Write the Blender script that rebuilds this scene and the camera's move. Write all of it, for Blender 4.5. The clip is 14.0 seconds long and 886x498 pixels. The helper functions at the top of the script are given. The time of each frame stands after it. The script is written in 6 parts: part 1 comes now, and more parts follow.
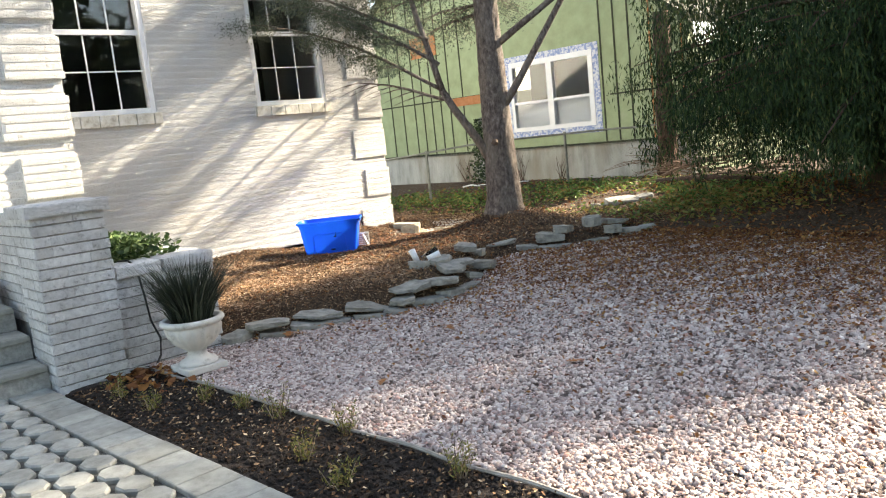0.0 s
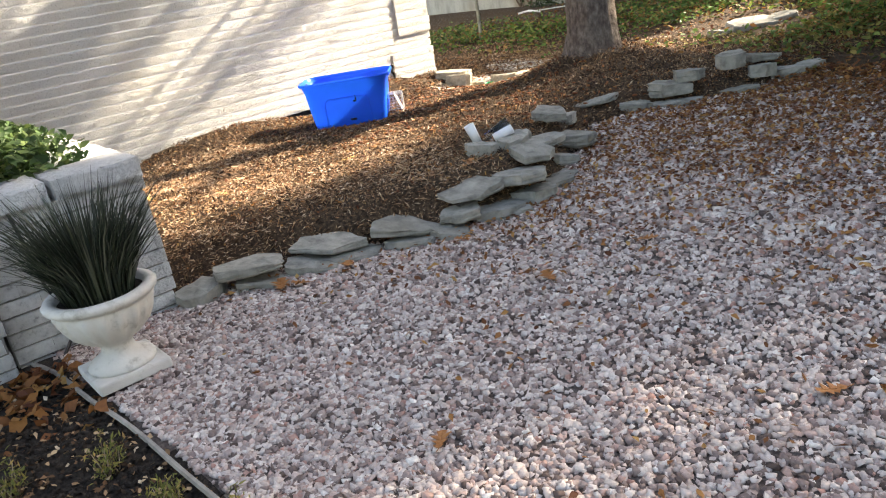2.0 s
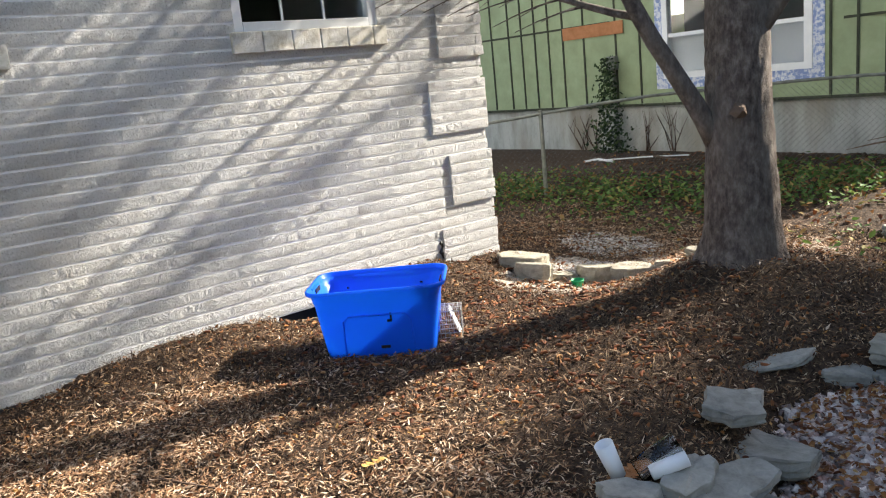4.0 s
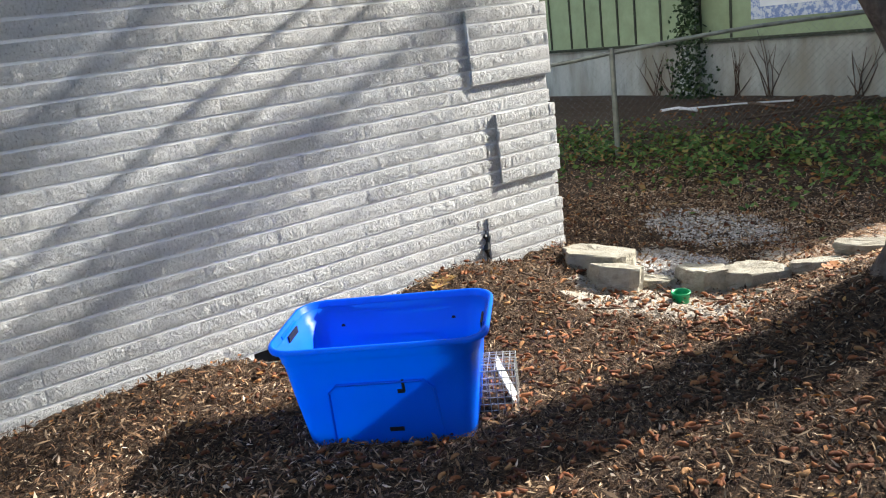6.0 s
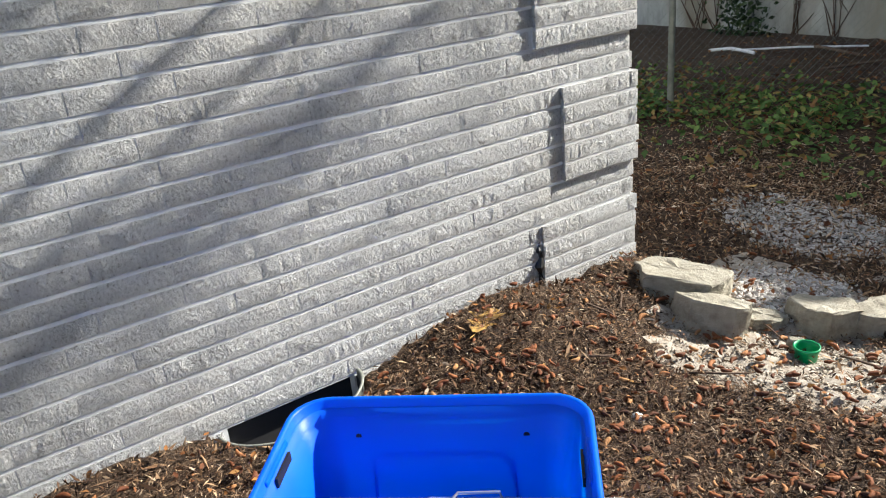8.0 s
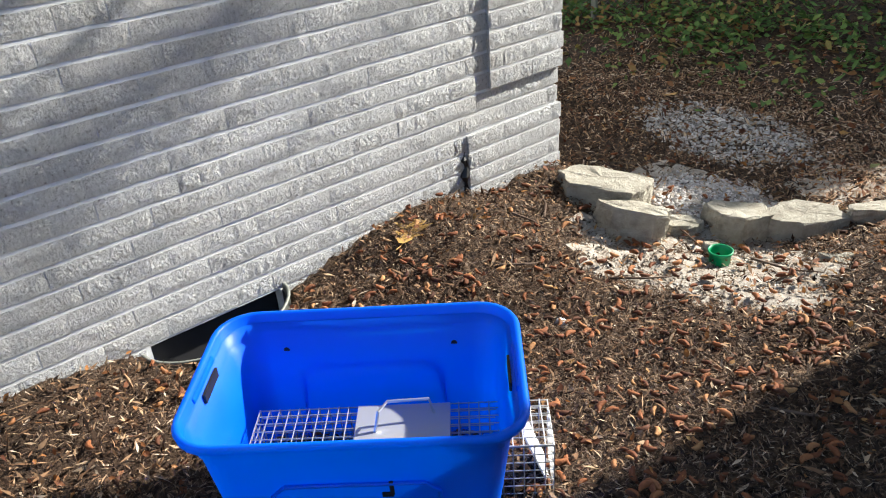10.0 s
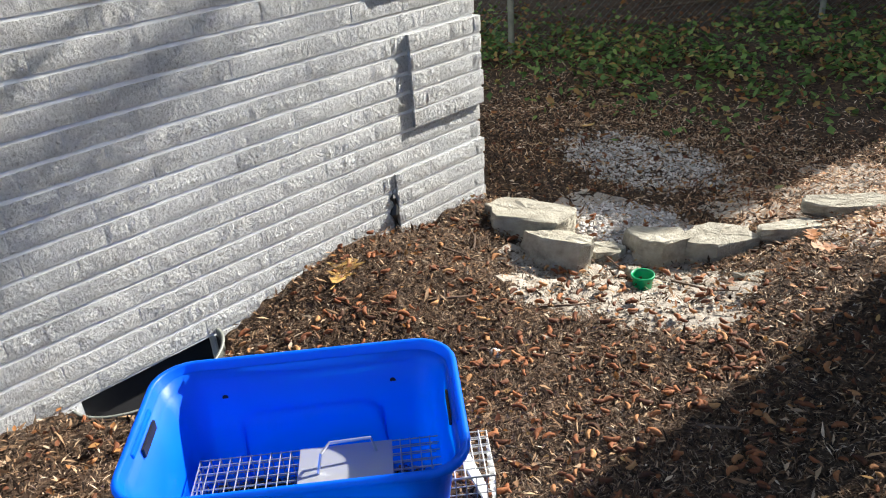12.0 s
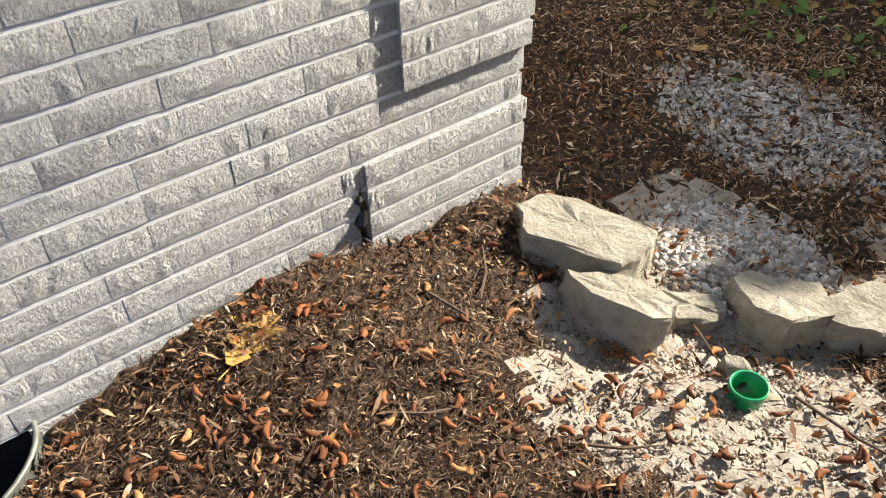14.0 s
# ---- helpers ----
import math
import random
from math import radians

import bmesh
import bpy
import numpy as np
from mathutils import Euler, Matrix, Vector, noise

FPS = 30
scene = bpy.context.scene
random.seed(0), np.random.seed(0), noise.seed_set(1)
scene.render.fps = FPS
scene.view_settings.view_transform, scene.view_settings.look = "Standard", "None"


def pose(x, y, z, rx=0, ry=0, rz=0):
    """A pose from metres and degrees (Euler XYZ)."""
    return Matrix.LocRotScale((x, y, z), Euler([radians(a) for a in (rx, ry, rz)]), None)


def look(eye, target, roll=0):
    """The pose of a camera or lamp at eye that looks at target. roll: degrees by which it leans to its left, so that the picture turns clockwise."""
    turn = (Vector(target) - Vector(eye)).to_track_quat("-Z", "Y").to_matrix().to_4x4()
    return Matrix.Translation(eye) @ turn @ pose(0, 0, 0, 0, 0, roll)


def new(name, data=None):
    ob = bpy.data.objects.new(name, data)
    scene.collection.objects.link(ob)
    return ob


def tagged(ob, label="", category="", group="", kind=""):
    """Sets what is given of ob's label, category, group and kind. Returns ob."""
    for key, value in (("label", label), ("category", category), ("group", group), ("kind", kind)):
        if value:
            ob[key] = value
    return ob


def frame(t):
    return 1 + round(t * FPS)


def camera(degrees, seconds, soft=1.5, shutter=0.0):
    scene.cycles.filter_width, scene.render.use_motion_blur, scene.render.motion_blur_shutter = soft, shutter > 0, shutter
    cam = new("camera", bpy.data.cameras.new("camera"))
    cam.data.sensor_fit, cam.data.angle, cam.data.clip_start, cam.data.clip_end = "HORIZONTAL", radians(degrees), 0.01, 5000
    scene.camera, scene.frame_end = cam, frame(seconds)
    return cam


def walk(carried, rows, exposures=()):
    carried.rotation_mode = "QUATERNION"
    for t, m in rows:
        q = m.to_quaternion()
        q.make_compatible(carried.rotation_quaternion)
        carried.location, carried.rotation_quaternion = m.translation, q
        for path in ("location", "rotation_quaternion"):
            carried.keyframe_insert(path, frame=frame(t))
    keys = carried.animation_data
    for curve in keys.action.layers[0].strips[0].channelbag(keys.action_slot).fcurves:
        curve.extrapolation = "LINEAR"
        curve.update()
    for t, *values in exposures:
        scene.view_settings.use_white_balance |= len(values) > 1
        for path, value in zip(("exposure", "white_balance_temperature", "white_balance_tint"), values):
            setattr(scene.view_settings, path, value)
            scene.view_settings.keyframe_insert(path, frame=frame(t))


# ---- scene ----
cam = camera(59.5, 14.0, soft=1.1)
PATH = [
    (0, (0.815, 0.829, 1.589), (-0.66, 2.148, 1.294), -6.0),
    (0.5, (0.331, 1.376, 1.598), (-1.165, 2.658, 1.254), -4.2),
    (1, (-0.153, 1.75, 1.592), (-1.706, 2.961, 1.244), -4.9),
    (1.5, (-0.7, 2.064, 1.549), (-2.252, 3.235, 1.079), -7.3),
    (2, (-1.272, 2.454, 1.503), (-2.772, 3.579, 0.807), -9.7),
    (2.5, (-1.902, 2.765, 1.502), (-3.345, 3.939, 0.767), -10.1),
    (3, (-2.341, 3.202, 1.537), (-3.839, 4.38, 0.931), -11.5),
    (3.5, (-2.829, 3.514, 1.745), (-4.395, 4.686, 1.324), -7.7),
    (3.7, (-3.05, 3.624, 1.76), (-4.608, 4.805, 1.339), -6.3),
    (5.8, (-4.432, 4.667, 1.668), (-6.045, 5.727, 1.144), -7.3),
    (6, (-4.593, 4.781, 1.675), (-6.214, 5.816, 1.127), -7.5),
    (6.5, (-4.927, 4.93, 1.711), (-6.558, 5.928, 1.124), -6.6),
    (7, (-5.337, 5.023, 1.819), (-6.952, 6.011, 1.175), -6.0),
    (7.5, (-5.494, 5.17, 1.805), (-7.068, 6.168, 1.08), -5.5),
    (8, (-5.644, 5.256, 1.813), (-7.195, 6.258, 1.044), -5.6),
    (8.5, (-5.685, 5.266, 1.806), (-7.183, 6.309, 0.989), -5.9),
    (8.7, (-5.687, 5.281, 1.795), (-7.17, 6.317, 0.943), -5.9),
    (10.8, (-5.573, 5.257, 1.837), (-6.895, 6.368, 0.827), -3.6),
    (11, (-5.524, 5.289, 1.853), (-6.844, 6.447, 0.895), -3.5),
    (11.5, (-5.532, 5.301, 1.875), (-6.858, 6.509, 0.991), -4.4),
    (12, (-5.637, 5.237, 1.848), (-6.902, 6.476, 0.917), -3.9),
    (12.5, (-5.744, 5.389, 1.793), (-6.965, 6.605, 0.779), -2.9),
    (13, (-5.903, 5.614, 1.72), (-7.224, 6.667, 0.649), -0.1),
    (13.5, (-6.134, 5.98, 1.683), (-7.531, 6.774, 0.492), -1.0),
    (14, (-6.466, 6.339, 1.736), (-7.68, 7.271, 0.448), -1.3),
]
walk(cam, [(t, look(eye, target, roll)) for t, eye, target, roll in PATH], [(0.0, 2.3, 7900, 9), (3.0, 2.35, 8300, 12), (3.5, 1.9, 7500, 11), (6.0, 1.42, 6450, 8), (8.5, 1.2, 6450, 8), (11.0, 1.31, 6400, 8), (13.0, 1.28, 6500, 8), (14.0, 1.3, 7000, 10)])

# ---- world, sun, exposure ----
SUN_TO = Vector((0.24, 1.0, 0.66)).normalized()          # towards the sun
world = bpy.data.worlds.new("sky")
scene.world = world
world.use_nodes = True
wn = world.node_tree
sky = wn.nodes.new("ShaderNodeTexSky")
sky.sky_type = "NISHITA"
sky.sun_disc = False
sky.sun_elevation = math.asin(SUN_TO.z)
sky.sun_rotation = math.atan2(SUN_TO.x, SUN_TO.y)
sky.air_density, sky.dust_density, sky.ozone_density = 1.0, 1.2, 1.0
wn.links.new(sky.outputs[0], wn.nodes["Background"].inputs[0])
wn.nodes["Background"].inputs[1].default_value = 0.115
sun = new("sun", bpy.data.lights.new("sun", "SUN"))
sun.data.energy, sun.data.angle, sun.data.color = 5.0, radians(1.0), (1.0, 0.95, 0.87)
sun.matrix_world = look(SUN_TO * 30, (0, 0, 0))

# ---- materials ----


def material(name, stops, scale=20.0, rough=0.85, bump=0.3, bump_scale=60.0, metal=0.0, detail=6.0, vary=0.0,
             stain=None, stain_scale=1.5, stain_amount=0.5, island=False, stretch=None, relief=0.01, spec=0.4):
    """A procedural surface: noise ramp over stops [(position, (r, g, b))], larger stains, grain relief, spread per piece."""
    m = bpy.data.materials.new(name)
    m.use_nodes = True
    nt = m.node_tree
    n, l = nt.nodes, nt.links
    bs = n["Principled BSDF"]
    bs.inputs["Roughness"].default_value = rough
    bs.inputs["Metallic"].default_value = metal
    bs.inputs["Specular IOR Level"].default_value = spec
    tc = n.new("ShaderNodeNewGeometry")
    vec = tc.outputs["Position"]
    if stretch:
        mp = n.new("ShaderNodeMapping")
        mp.inputs["Scale"].default_value = stretch
        l.new(vec, mp.inputs[0])
        vec = mp.outputs[0]
    no = n.new("ShaderNodeTexNoise")
    no.inputs["Scale"].default_value, no.inputs["Detail"].default_value = scale, detail
    no.inputs["Roughness"].default_value = 0.65
    l.new(vec, no.inputs["Vector"])
    ra = n.new("ShaderNodeValToRGB")
    el = ra.color_ramp.elements
    while len(el) < len(stops):
        el.new(0.5)
    for e, (p, c) in zip(el, stops):
        e.position, e.color = p, (*c, 1)
    l.new(no.outputs[0], ra.inputs[0])
    col = ra.outputs[0]
    if stain:
        n2 = n.new("ShaderNodeTexNoise")
        n2.inputs["Scale"].default_value, n2.inputs["Detail"].default_value = stain_scale, 5
        l.new(vec, n2.inputs["Vector"])
        r2 = n.new("ShaderNodeValToRGB")
        r2.color_ramp.elements[0].position, r2.color_ramp.elements[1].position = 0.45, 0.7
        l.new(n2.outputs[0], r2.inputs[0])
        mu = n.new("ShaderNodeMath")
        mu.operation = "MULTIPLY"
        mu.inputs[1].default_value = stain_amount
        l.new(r2.outputs[0], mu.inputs[0])
        mx = n.new("ShaderNodeMix")
        mx.data_type = "RGBA"
        mx.inputs["B"].default_value = (*stain, 1)
        l.new(mu.outputs[0], mx.inputs["Factor"])
        l.new(col, mx.inputs["A"])
        col = mx.outputs["Result"]
    if vary:
        rnd = tc.outputs["Random Per Island"] if island else n.new("ShaderNodeObjectInfo").outputs["Random"]
        mr = n.new("ShaderNodeMapRange")
        mr.inputs["To Min"].default_value, mr.inputs["To Max"].default_value = 1 - vary, 1 + vary
        l.new(rnd, mr.inputs["Value"])
        hs = n.new("ShaderNodeHueSaturation")
        l.new(mr.outputs[0], hs.inputs["Value"])
        l.new(col, hs.inputs["Color"])
        col = hs.outputs[0]
    l.new(col, bs.inputs["Base Color"])
    if bump:
        n3 = n.new("ShaderNodeTexNoise")
        n3.inputs["Scale"].default_value, n3.inputs["Detail"].default_value = bump_scale, 8
        n3.inputs["Roughness"].default_value = 0.7
        l.new(vec, n3.inputs["Vector"])
        bp = n.new("ShaderNodeBump")
        bp.inputs["Strength"].default_value, bp.inputs["Distance"].default_value = bump, relief
        l.new(n3.outputs[0], bp.inputs["Height"])
        l.new(bp.outputs[0], bs.inputs["Normal"])
    return m


def island_ramp(name, stops, rough=0.8, bump_scale=0.0, spec=0.3, subsurface=0.0, through_light=0.0):
    """A surface whose colour is drawn piece by piece from a ramp."""
    m = bpy.data.materials.new(name)
    m.use_nodes = True
    nt = m.node_tree
    n, l = nt.nodes, nt.links
    bs = n["Principled BSDF"]
    bs.inputs["Roughness"].default_value = rough
    bs.inputs["Specular IOR Level"].default_value = spec
    ge = n.new("ShaderNodeNewGeometry")
    ra = n.new("ShaderNodeValToRGB")
    el = ra.color_ramp.elements
    while len(el) < len(stops):
        el.new(0.5)
    for e, (p, c) in zip(el, stops):
        e.position, e.color = p, (*c, 1)
    l.new(ge.outputs["Random Per Island"], ra.inputs[0])
    no = n.new("ShaderNodeTexNoise")
    no.inputs["Scale"].default_value, no.inputs["Detail"].default_value = bump_scale or 60.0, 4
    l.new(ge.outputs["Position"], no.inputs["Vector"])
    mr = n.new("ShaderNodeMapRange")
    mr.inputs["To Min"].default_value, mr.inputs["To Max"].default_value = 0.65, 1.35
    l.new(no.outputs[0], mr.inputs["Value"])
    hs = n.new("ShaderNodeHueSaturation")
    l.new(mr.outputs[0], hs.inputs["Value"])
    l.new(ra.outputs[0], hs.inputs["Color"])
    l.new(hs.outputs[0], bs.inputs["Base Color"])
    if bump_scale:
        bp = n.new("ShaderNodeBump")
        bp.inputs["Strength"].default_value, bp.inputs["Distance"].default_value = 0.5, 0.004
        l.new(no.outputs[0], bp.inputs["Height"])
        l.new(bp.outputs[0], bs.inputs["Normal"])
    if through_light:
        tr = n.new("ShaderNodeBsdfTranslucent")
        l.new(hs.outputs[0], tr.inputs[0])
        ms = n.new("ShaderNodeMixShader")
        ms.inputs[0].default_value = through_light
        l.new(bs.outputs[0], ms.inputs[1])
        l.new(tr.outputs[0], ms.inputs[2])
        l.new(ms.outputs[0], n["Material Output"].inputs[0])
    return m


def plain(name, colour, rough=0.5, metal=0.0, spec=0.5, alpha=1.0, transmission=0.0):
    m = bpy.data.materials.new(name)
    m.use_nodes = True
    bs = m.node_tree.nodes["Principled BSDF"]
    bs.inputs["Base Color"].default_value = (*colour, 1)
    bs.inputs["Roughness"].default_value, bs.inputs["Metallic"].default_value = rough, metal
    bs.inputs["Specular IOR Level"].default_value = spec
    bs.inputs["Transmission Weight"].default_value = transmission
    return m


M_BRICK = material("painted split brick", [(0.32, (0.36, 0.35, 0.33)), (0.42, (0.68, 0.68, 0.67)), (0.7, (0.81, 0.81, 0.8))], 95, 0.88, 1.0, 72, stretch=(1, 1, 0.85),
                   vary=0.07, stain=(0.6, 0.53, 0.42), stain_scale=1.6, stain_amount=0.28, relief=0.04)
M_MORTAR = material("painted mortar", [(0.3, (0.68, 0.68, 0.67)), (0.7, (0.8, 0.8, 0.79))], 25, 0.8, 0.4, 120, relief=0.004)
M_GREYBRICK = material("weathered white brick", [(0.3, (0.36, 0.36, 0.37)), (0.43, (0.68, 0.69, 0.7)), (0.7, (0.84, 0.85, 0.86))], 26, 0.85, 1.0, 60,
                       vary=0.12, stain=(0.36, 0.36, 0.35), stain_scale=5, stain_amount=0.4, relief=0.03)
M_GREYMORTAR = material("dirty mortar", [(0.3, (0.22, 0.22, 0.21)), (0.7, (0.42, 0.42, 0.4))], 25, 0.9, 0.4, 120, relief=0.004)
M_SILL = material("weathered sill brick", [(0.3, (0.4, 0.36, 0.28)), (0.5, (0.66, 0.64, 0.57)), (0.75, (0.8, 0.79, 0.76))], 14, 0.85, 0.8, 60, vary=0.1, relief=0.01)
M_FRAME = material("white vinyl frame", [(0.3, (0.72, 0.73, 0.75)), (0.7, (0.82, 0.83, 0.84))], 6, 0.4, 0.05, 80)
M_GLASS = plain("window glass", (0.9, 0.93, 0.95), 0.02, transmission=1.0)
# near-black colour that stands in for shade inside rooms and the window well
M_UNLIT = material("unlit interior black", [(0.3, (0.02, 0.02, 0.022)), (0.7, (0.035, 0.035, 0.04))], 3, 0.9, 0)
M_EARTH = material("bark mulch and needles", [(0.25, (0.012, 0.007, 0.004)), (0.43, (0.045, 0.027, 0.016)), (0.57, (0.1, 0.063, 0.037)), (0.75, (0.23, 0.16, 0.1))], 44, 0.95, 1.0, 60,
                   stain=(0.06, 0.03, 0.016), stain_scale=1.6, stain_amount=0.6, relief=0.02)
M_SAND = material("pale sandy soil", [(0.3, (0.22, 0.18, 0.14)), (0.5, (0.4, 0.35, 0.29)), (0.75, (0.55, 0.5, 0.43))], 26, 0.95, 0.8, 90, relief=0.01)
M_SOIL = material("dark planting soil", [(0.3, (0.012, 0.009, 0.007)), (0.55, (0.035, 0.025, 0.019)), (0.8, (0.09, 0.065, 0.05))], 30, 0.95, 1.0, 70, relief=0.02)
M_GRAVELBED = material("gravel bed", [(0.3, (0.045, 0.036, 0.033)), (0.55, (0.14, 0.112, 0.102)), (0.8, (0.34, 0.285, 0.265))], 40, 0.9, 1.0, 45,
                       stain=(0.12, 0.07, 0.05), stain_scale=0.9, stain_amount=0.5, relief=0.02)
M_PEBBLE = island_ramp("crushed stone", [(0.0, (0.09, 0.06, 0.05)), (0.2, (0.31, 0.225, 0.2)), (0.5, (0.54, 0.445, 0.4)), (0.76, (0.69, 0.6, 0.545)), (0.9, (0.4, 0.22, 0.175)), (1.0, (0.82, 0.76, 0.7))], 0.75, 110)
M_PALEPEBBLE = island_ramp("pale crushed stone", [(0.0, (0.28, 0.255, 0.23)), (0.5, (0.52, 0.485, 0.45)), (1.0, (0.74, 0.7, 0.66))], 0.8, 90)
M_FIELDSTONE = material("grey field stone", [(0.3, (0.16, 0.155, 0.14)), (0.5, (0.29, 0.28, 0.25)), (0.75, (0.42, 0.4, 0.36))], 11, 0.85, 0.7, 70, vary=0.16,
                        stain=(0.2, 0.19, 0.15), stain_scale=4, stain_amount=0.4, relief=0.008)
M_TANROCK = material("tan sandstone", [(0.3, (0.22, 0.195, 0.15)), (0.5, (0.4, 0.365, 0.29)), (0.75, (0.56, 0.52, 0.43))], 14, 0.9, 1.0, 55, vary=0.1, stain=(0.36, 0.33, 0.26), stain_scale=9, relief=0.014)
M_BARK = material("scaly bark", [(0.3, (0.05, 0.036, 0.03)), (0.5, (0.15, 0.118, 0.1)), (0.72, (0.3, 0.255, 0.225))], 30, 0.9, 1.0, 48, stretch=(1, 1, 0.5),
                  stain=(0.24, 0.21, 0.18), stain_scale=5, stain_amount=0.5, relief=0.03)
M_REDBARK = material("reddish bark", [(0.3, (0.03, 0.018, 0.012)), (0.5, (0.08, 0.046, 0.031)), (0.75, (0.15, 0.09, 0.062))], 12, 0.9, 1.0, 25, stretch=(1, 1, 0.2), relief=0.03)
M_PAVER = material("concrete paver", [(0.3, (0.2, 0.2, 0.18)), (0.5, (0.32, 0.32, 0.29)), (0.75, (0.42, 0.42, 0.38))], 9, 0.9, 0.5, 160, vary=0.12, stain=(0.17, 0.17, 0.15), stain_scale=3, relief=0.004)
M_JOINT = material("paver joint sand", [(0.3, (0.05, 0.05, 0.045)), (0.7, (0.12, 0.115, 0.1))], 40, 0.95, 0.5, 120)
M_GREENWALL = material("faded green siding", [(0.3, (0.24, 0.3, 0.17)), (0.6, (0.31, 0.38, 0.225)), (0.8, (0.36, 0.42, 0.27))], 4, 0.7, 0.15, 60, vary=0.06, stain=(0.22, 0.26, 0.15), stain_scale=1.2, stain_amount=0.35)
M_DARKGREEN = material("dark green batten", [(0.3, (0.025, 0.03, 0.018)), (0.7, (0.06, 0.065, 0.04))], 10, 0.8, 0.2, 60)
M_RUST = material("rust orange batten", [(0.3, (0.32, 0.13, 0.05)), (0.7, (0.45, 0.2, 0.09))], 10, 0.8, 0.2, 60)
M_FOUNDATION = material("stained foundation wall", [(0.3, (0.26, 0.27, 0.25)), (0.5, (0.4, 0.41, 0.39)), (0.75, (0.5, 0.51, 0.49))], 5, 0.9, 0.4, 60, stretch=(1, 1, 0.3), stain=(0.2, 0.17, 0.12), stain_scale=2.2, stain_amount=0.75)
M_URN = material("aged white cast stone", [(0.3, (0.4, 0.38, 0.34)), (0.45, (0.62, 0.6, 0.56)), (0.75, (0.74, 0.72, 0.69))], 12, 0.85, 0.5, 60, stain=(0.4, 0.36, 0.3), stain_scale=6, stain_amount=0.35, relief=0.006)
M_BIN = material("blue polyethylene", [(0.3, (0.001, 0.125, 0.86)), (0.7, (0.002, 0.16, 0.92))], 3, 0.4, 0.06, 30, spec=0.3, relief=0.004)
tn = M_BIN.node_tree
ttr = tn.nodes.new("ShaderNodeBsdfTranslucent")
ttr.inputs[0].default_value = (0.0, 0.42, 1.0, 1)
tmx = tn.nodes.new("ShaderNodeMixShader")
tmx.inputs[0].default_value = 0.33
tn.links.new(tn.nodes["Principled BSDF"].outputs[0], tmx.inputs[1])
tn.links.new(ttr.outputs[0], tmx.inputs[2])
tn.links.new(tmx.outputs[0], tn.nodes["Material Output"].inputs[0])
M_WIRE = plain("galvanised wire", (0.62, 0.62, 0.6), 0.4, 0.9)
M_PLATE = plain("galvanised sheet", (0.5, 0.51, 0.52), 0.45, 0.6)
M_STEEL = material("weathered galvanised pipe", [(0.3, (0.16, 0.17, 0.15)), (0.7, (0.3, 0.31, 0.28))], 12, 0.6, 0.1, 60, metal=0.4)
M_CUP = plain("green plastic", (0.0, 0.28, 0.1), 0.4)
M_BLACK = plain("black plastic", (0.012, 0.012, 0.013), 0.5)
M_HOSE = plain("black rubber", (0.015, 0.015, 0.016), 0.6)
M_NEEDLE = island_ramp("grey green needles", [(0.0, (0.05, 0.07, 0.045)), (0.5, (0.1, 0.125, 0.085)), (1.0, (0.2, 0.22, 0.15))], 0.7, through_light=0.25)
M_EVERGREEN = island_ramp("dark evergreen needles", [(0.0, (0.008, 0.02, 0.007)), (0.5, (0.02, 0.046, 0.014)), (0.88, (0.05, 0.088, 0.025)), (1.0, (0.12, 0.13, 0.04))], 0.75, through_light=0.1)
M_LEAFGREEN = island_ramp("green ground leaves", [(0.0, (0.055, 0.11, 0.025)), (0.45, (0.12, 0.21, 0.05)), (0.72, (0.22, 0.3, 0.075)), (0.8, (0.3, 0.16, 0.06)), (0.9, (0.22, 0.1, 0.04)), (1.0, (0.42, 0.34, 0.1))], 0.6, through_light=0.3)
M_LITTER = island_ramp("fallen needles and chips", [(0.0, (0.012, 0.007, 0.004)), (0.35, (0.05, 0.026, 0.014)), (0.6, (0.16, 0.085, 0.043)), (0.8, (0.31, 0.19, 0.105)), (0.95, (0.44, 0.31, 0.19)), (1.0, (0.62, 0.5, 0.37))], 0.9)
M_STRAW = island_ramp("dry straw needles", [(0.0, (0.13, 0.062, 0.03)), (0.3, (0.31, 0.165, 0.092)), (0.65, (0.5, 0.325, 0.195)), (1.0, (0.74, 0.59, 0.44))], 0.9)
M_CONE = island_ramp("spruce cones", [(0.0, (0.05, 0.02, 0.01)), (0.45, (0.16, 0.052, 0.02)), (0.8, (0.27, 0.095, 0.034)), (1.0, (0.42, 0.22, 0.09))], 0.75, 160)
M_BROWNLEAF = island_ramp("brown dry leaves", [(0.0, (0.1, 0.03, 0.014)), (0.5, (0.22, 0.085, 0.03)), (0.85, (0.36, 0.16, 0.05)), (1.0, (0.45, 0.28, 0.1))], 0.7, through_light=0.2)
M_YELLOWLEAF = material("yellow oak leaf", [(0.3, (0.46, 0.25, 0.06)), (0.7, (0.62, 0.4, 0.13))], 30, 0.6, 0.3, 90)
M_GRASSBLADE = island_ramp("dark mondo blades", [(0.0, (0.008, 0.012, 0.007)), (0.6, (0.025, 0.035, 0.02)), (0.9, (0.05, 0.065, 0.04)), (1.0, (0.16, 0.17, 0.12))], 0.45, spec=0.5)
M_TWIG = island_ramp("dry twigs", [(0.0, (0.07, 0.045, 0.03)), (0.5, (0.16, 0.11, 0.08)), (1.0, (0.36, 0.29, 0.22))], 0.9)
M_PATTERN = material("blue flashing tape", [(0.42, (0.2, 0.27, 0.5)), (0.5, (0.42, 0.48, 0.62)), (0.58, (0.62, 0.64, 0.68))], 26, 0.6, 0.1, 60, detail=2)
M_EDGING = material("weathered edging board", [(0.3, (0.2, 0.18, 0.16)), (0.7, (0.38, 0.35, 0.31))], 14, 0.9, 0.5, 80)

# ---- mesh helpers ----
rng = np.random.default_rng(11)


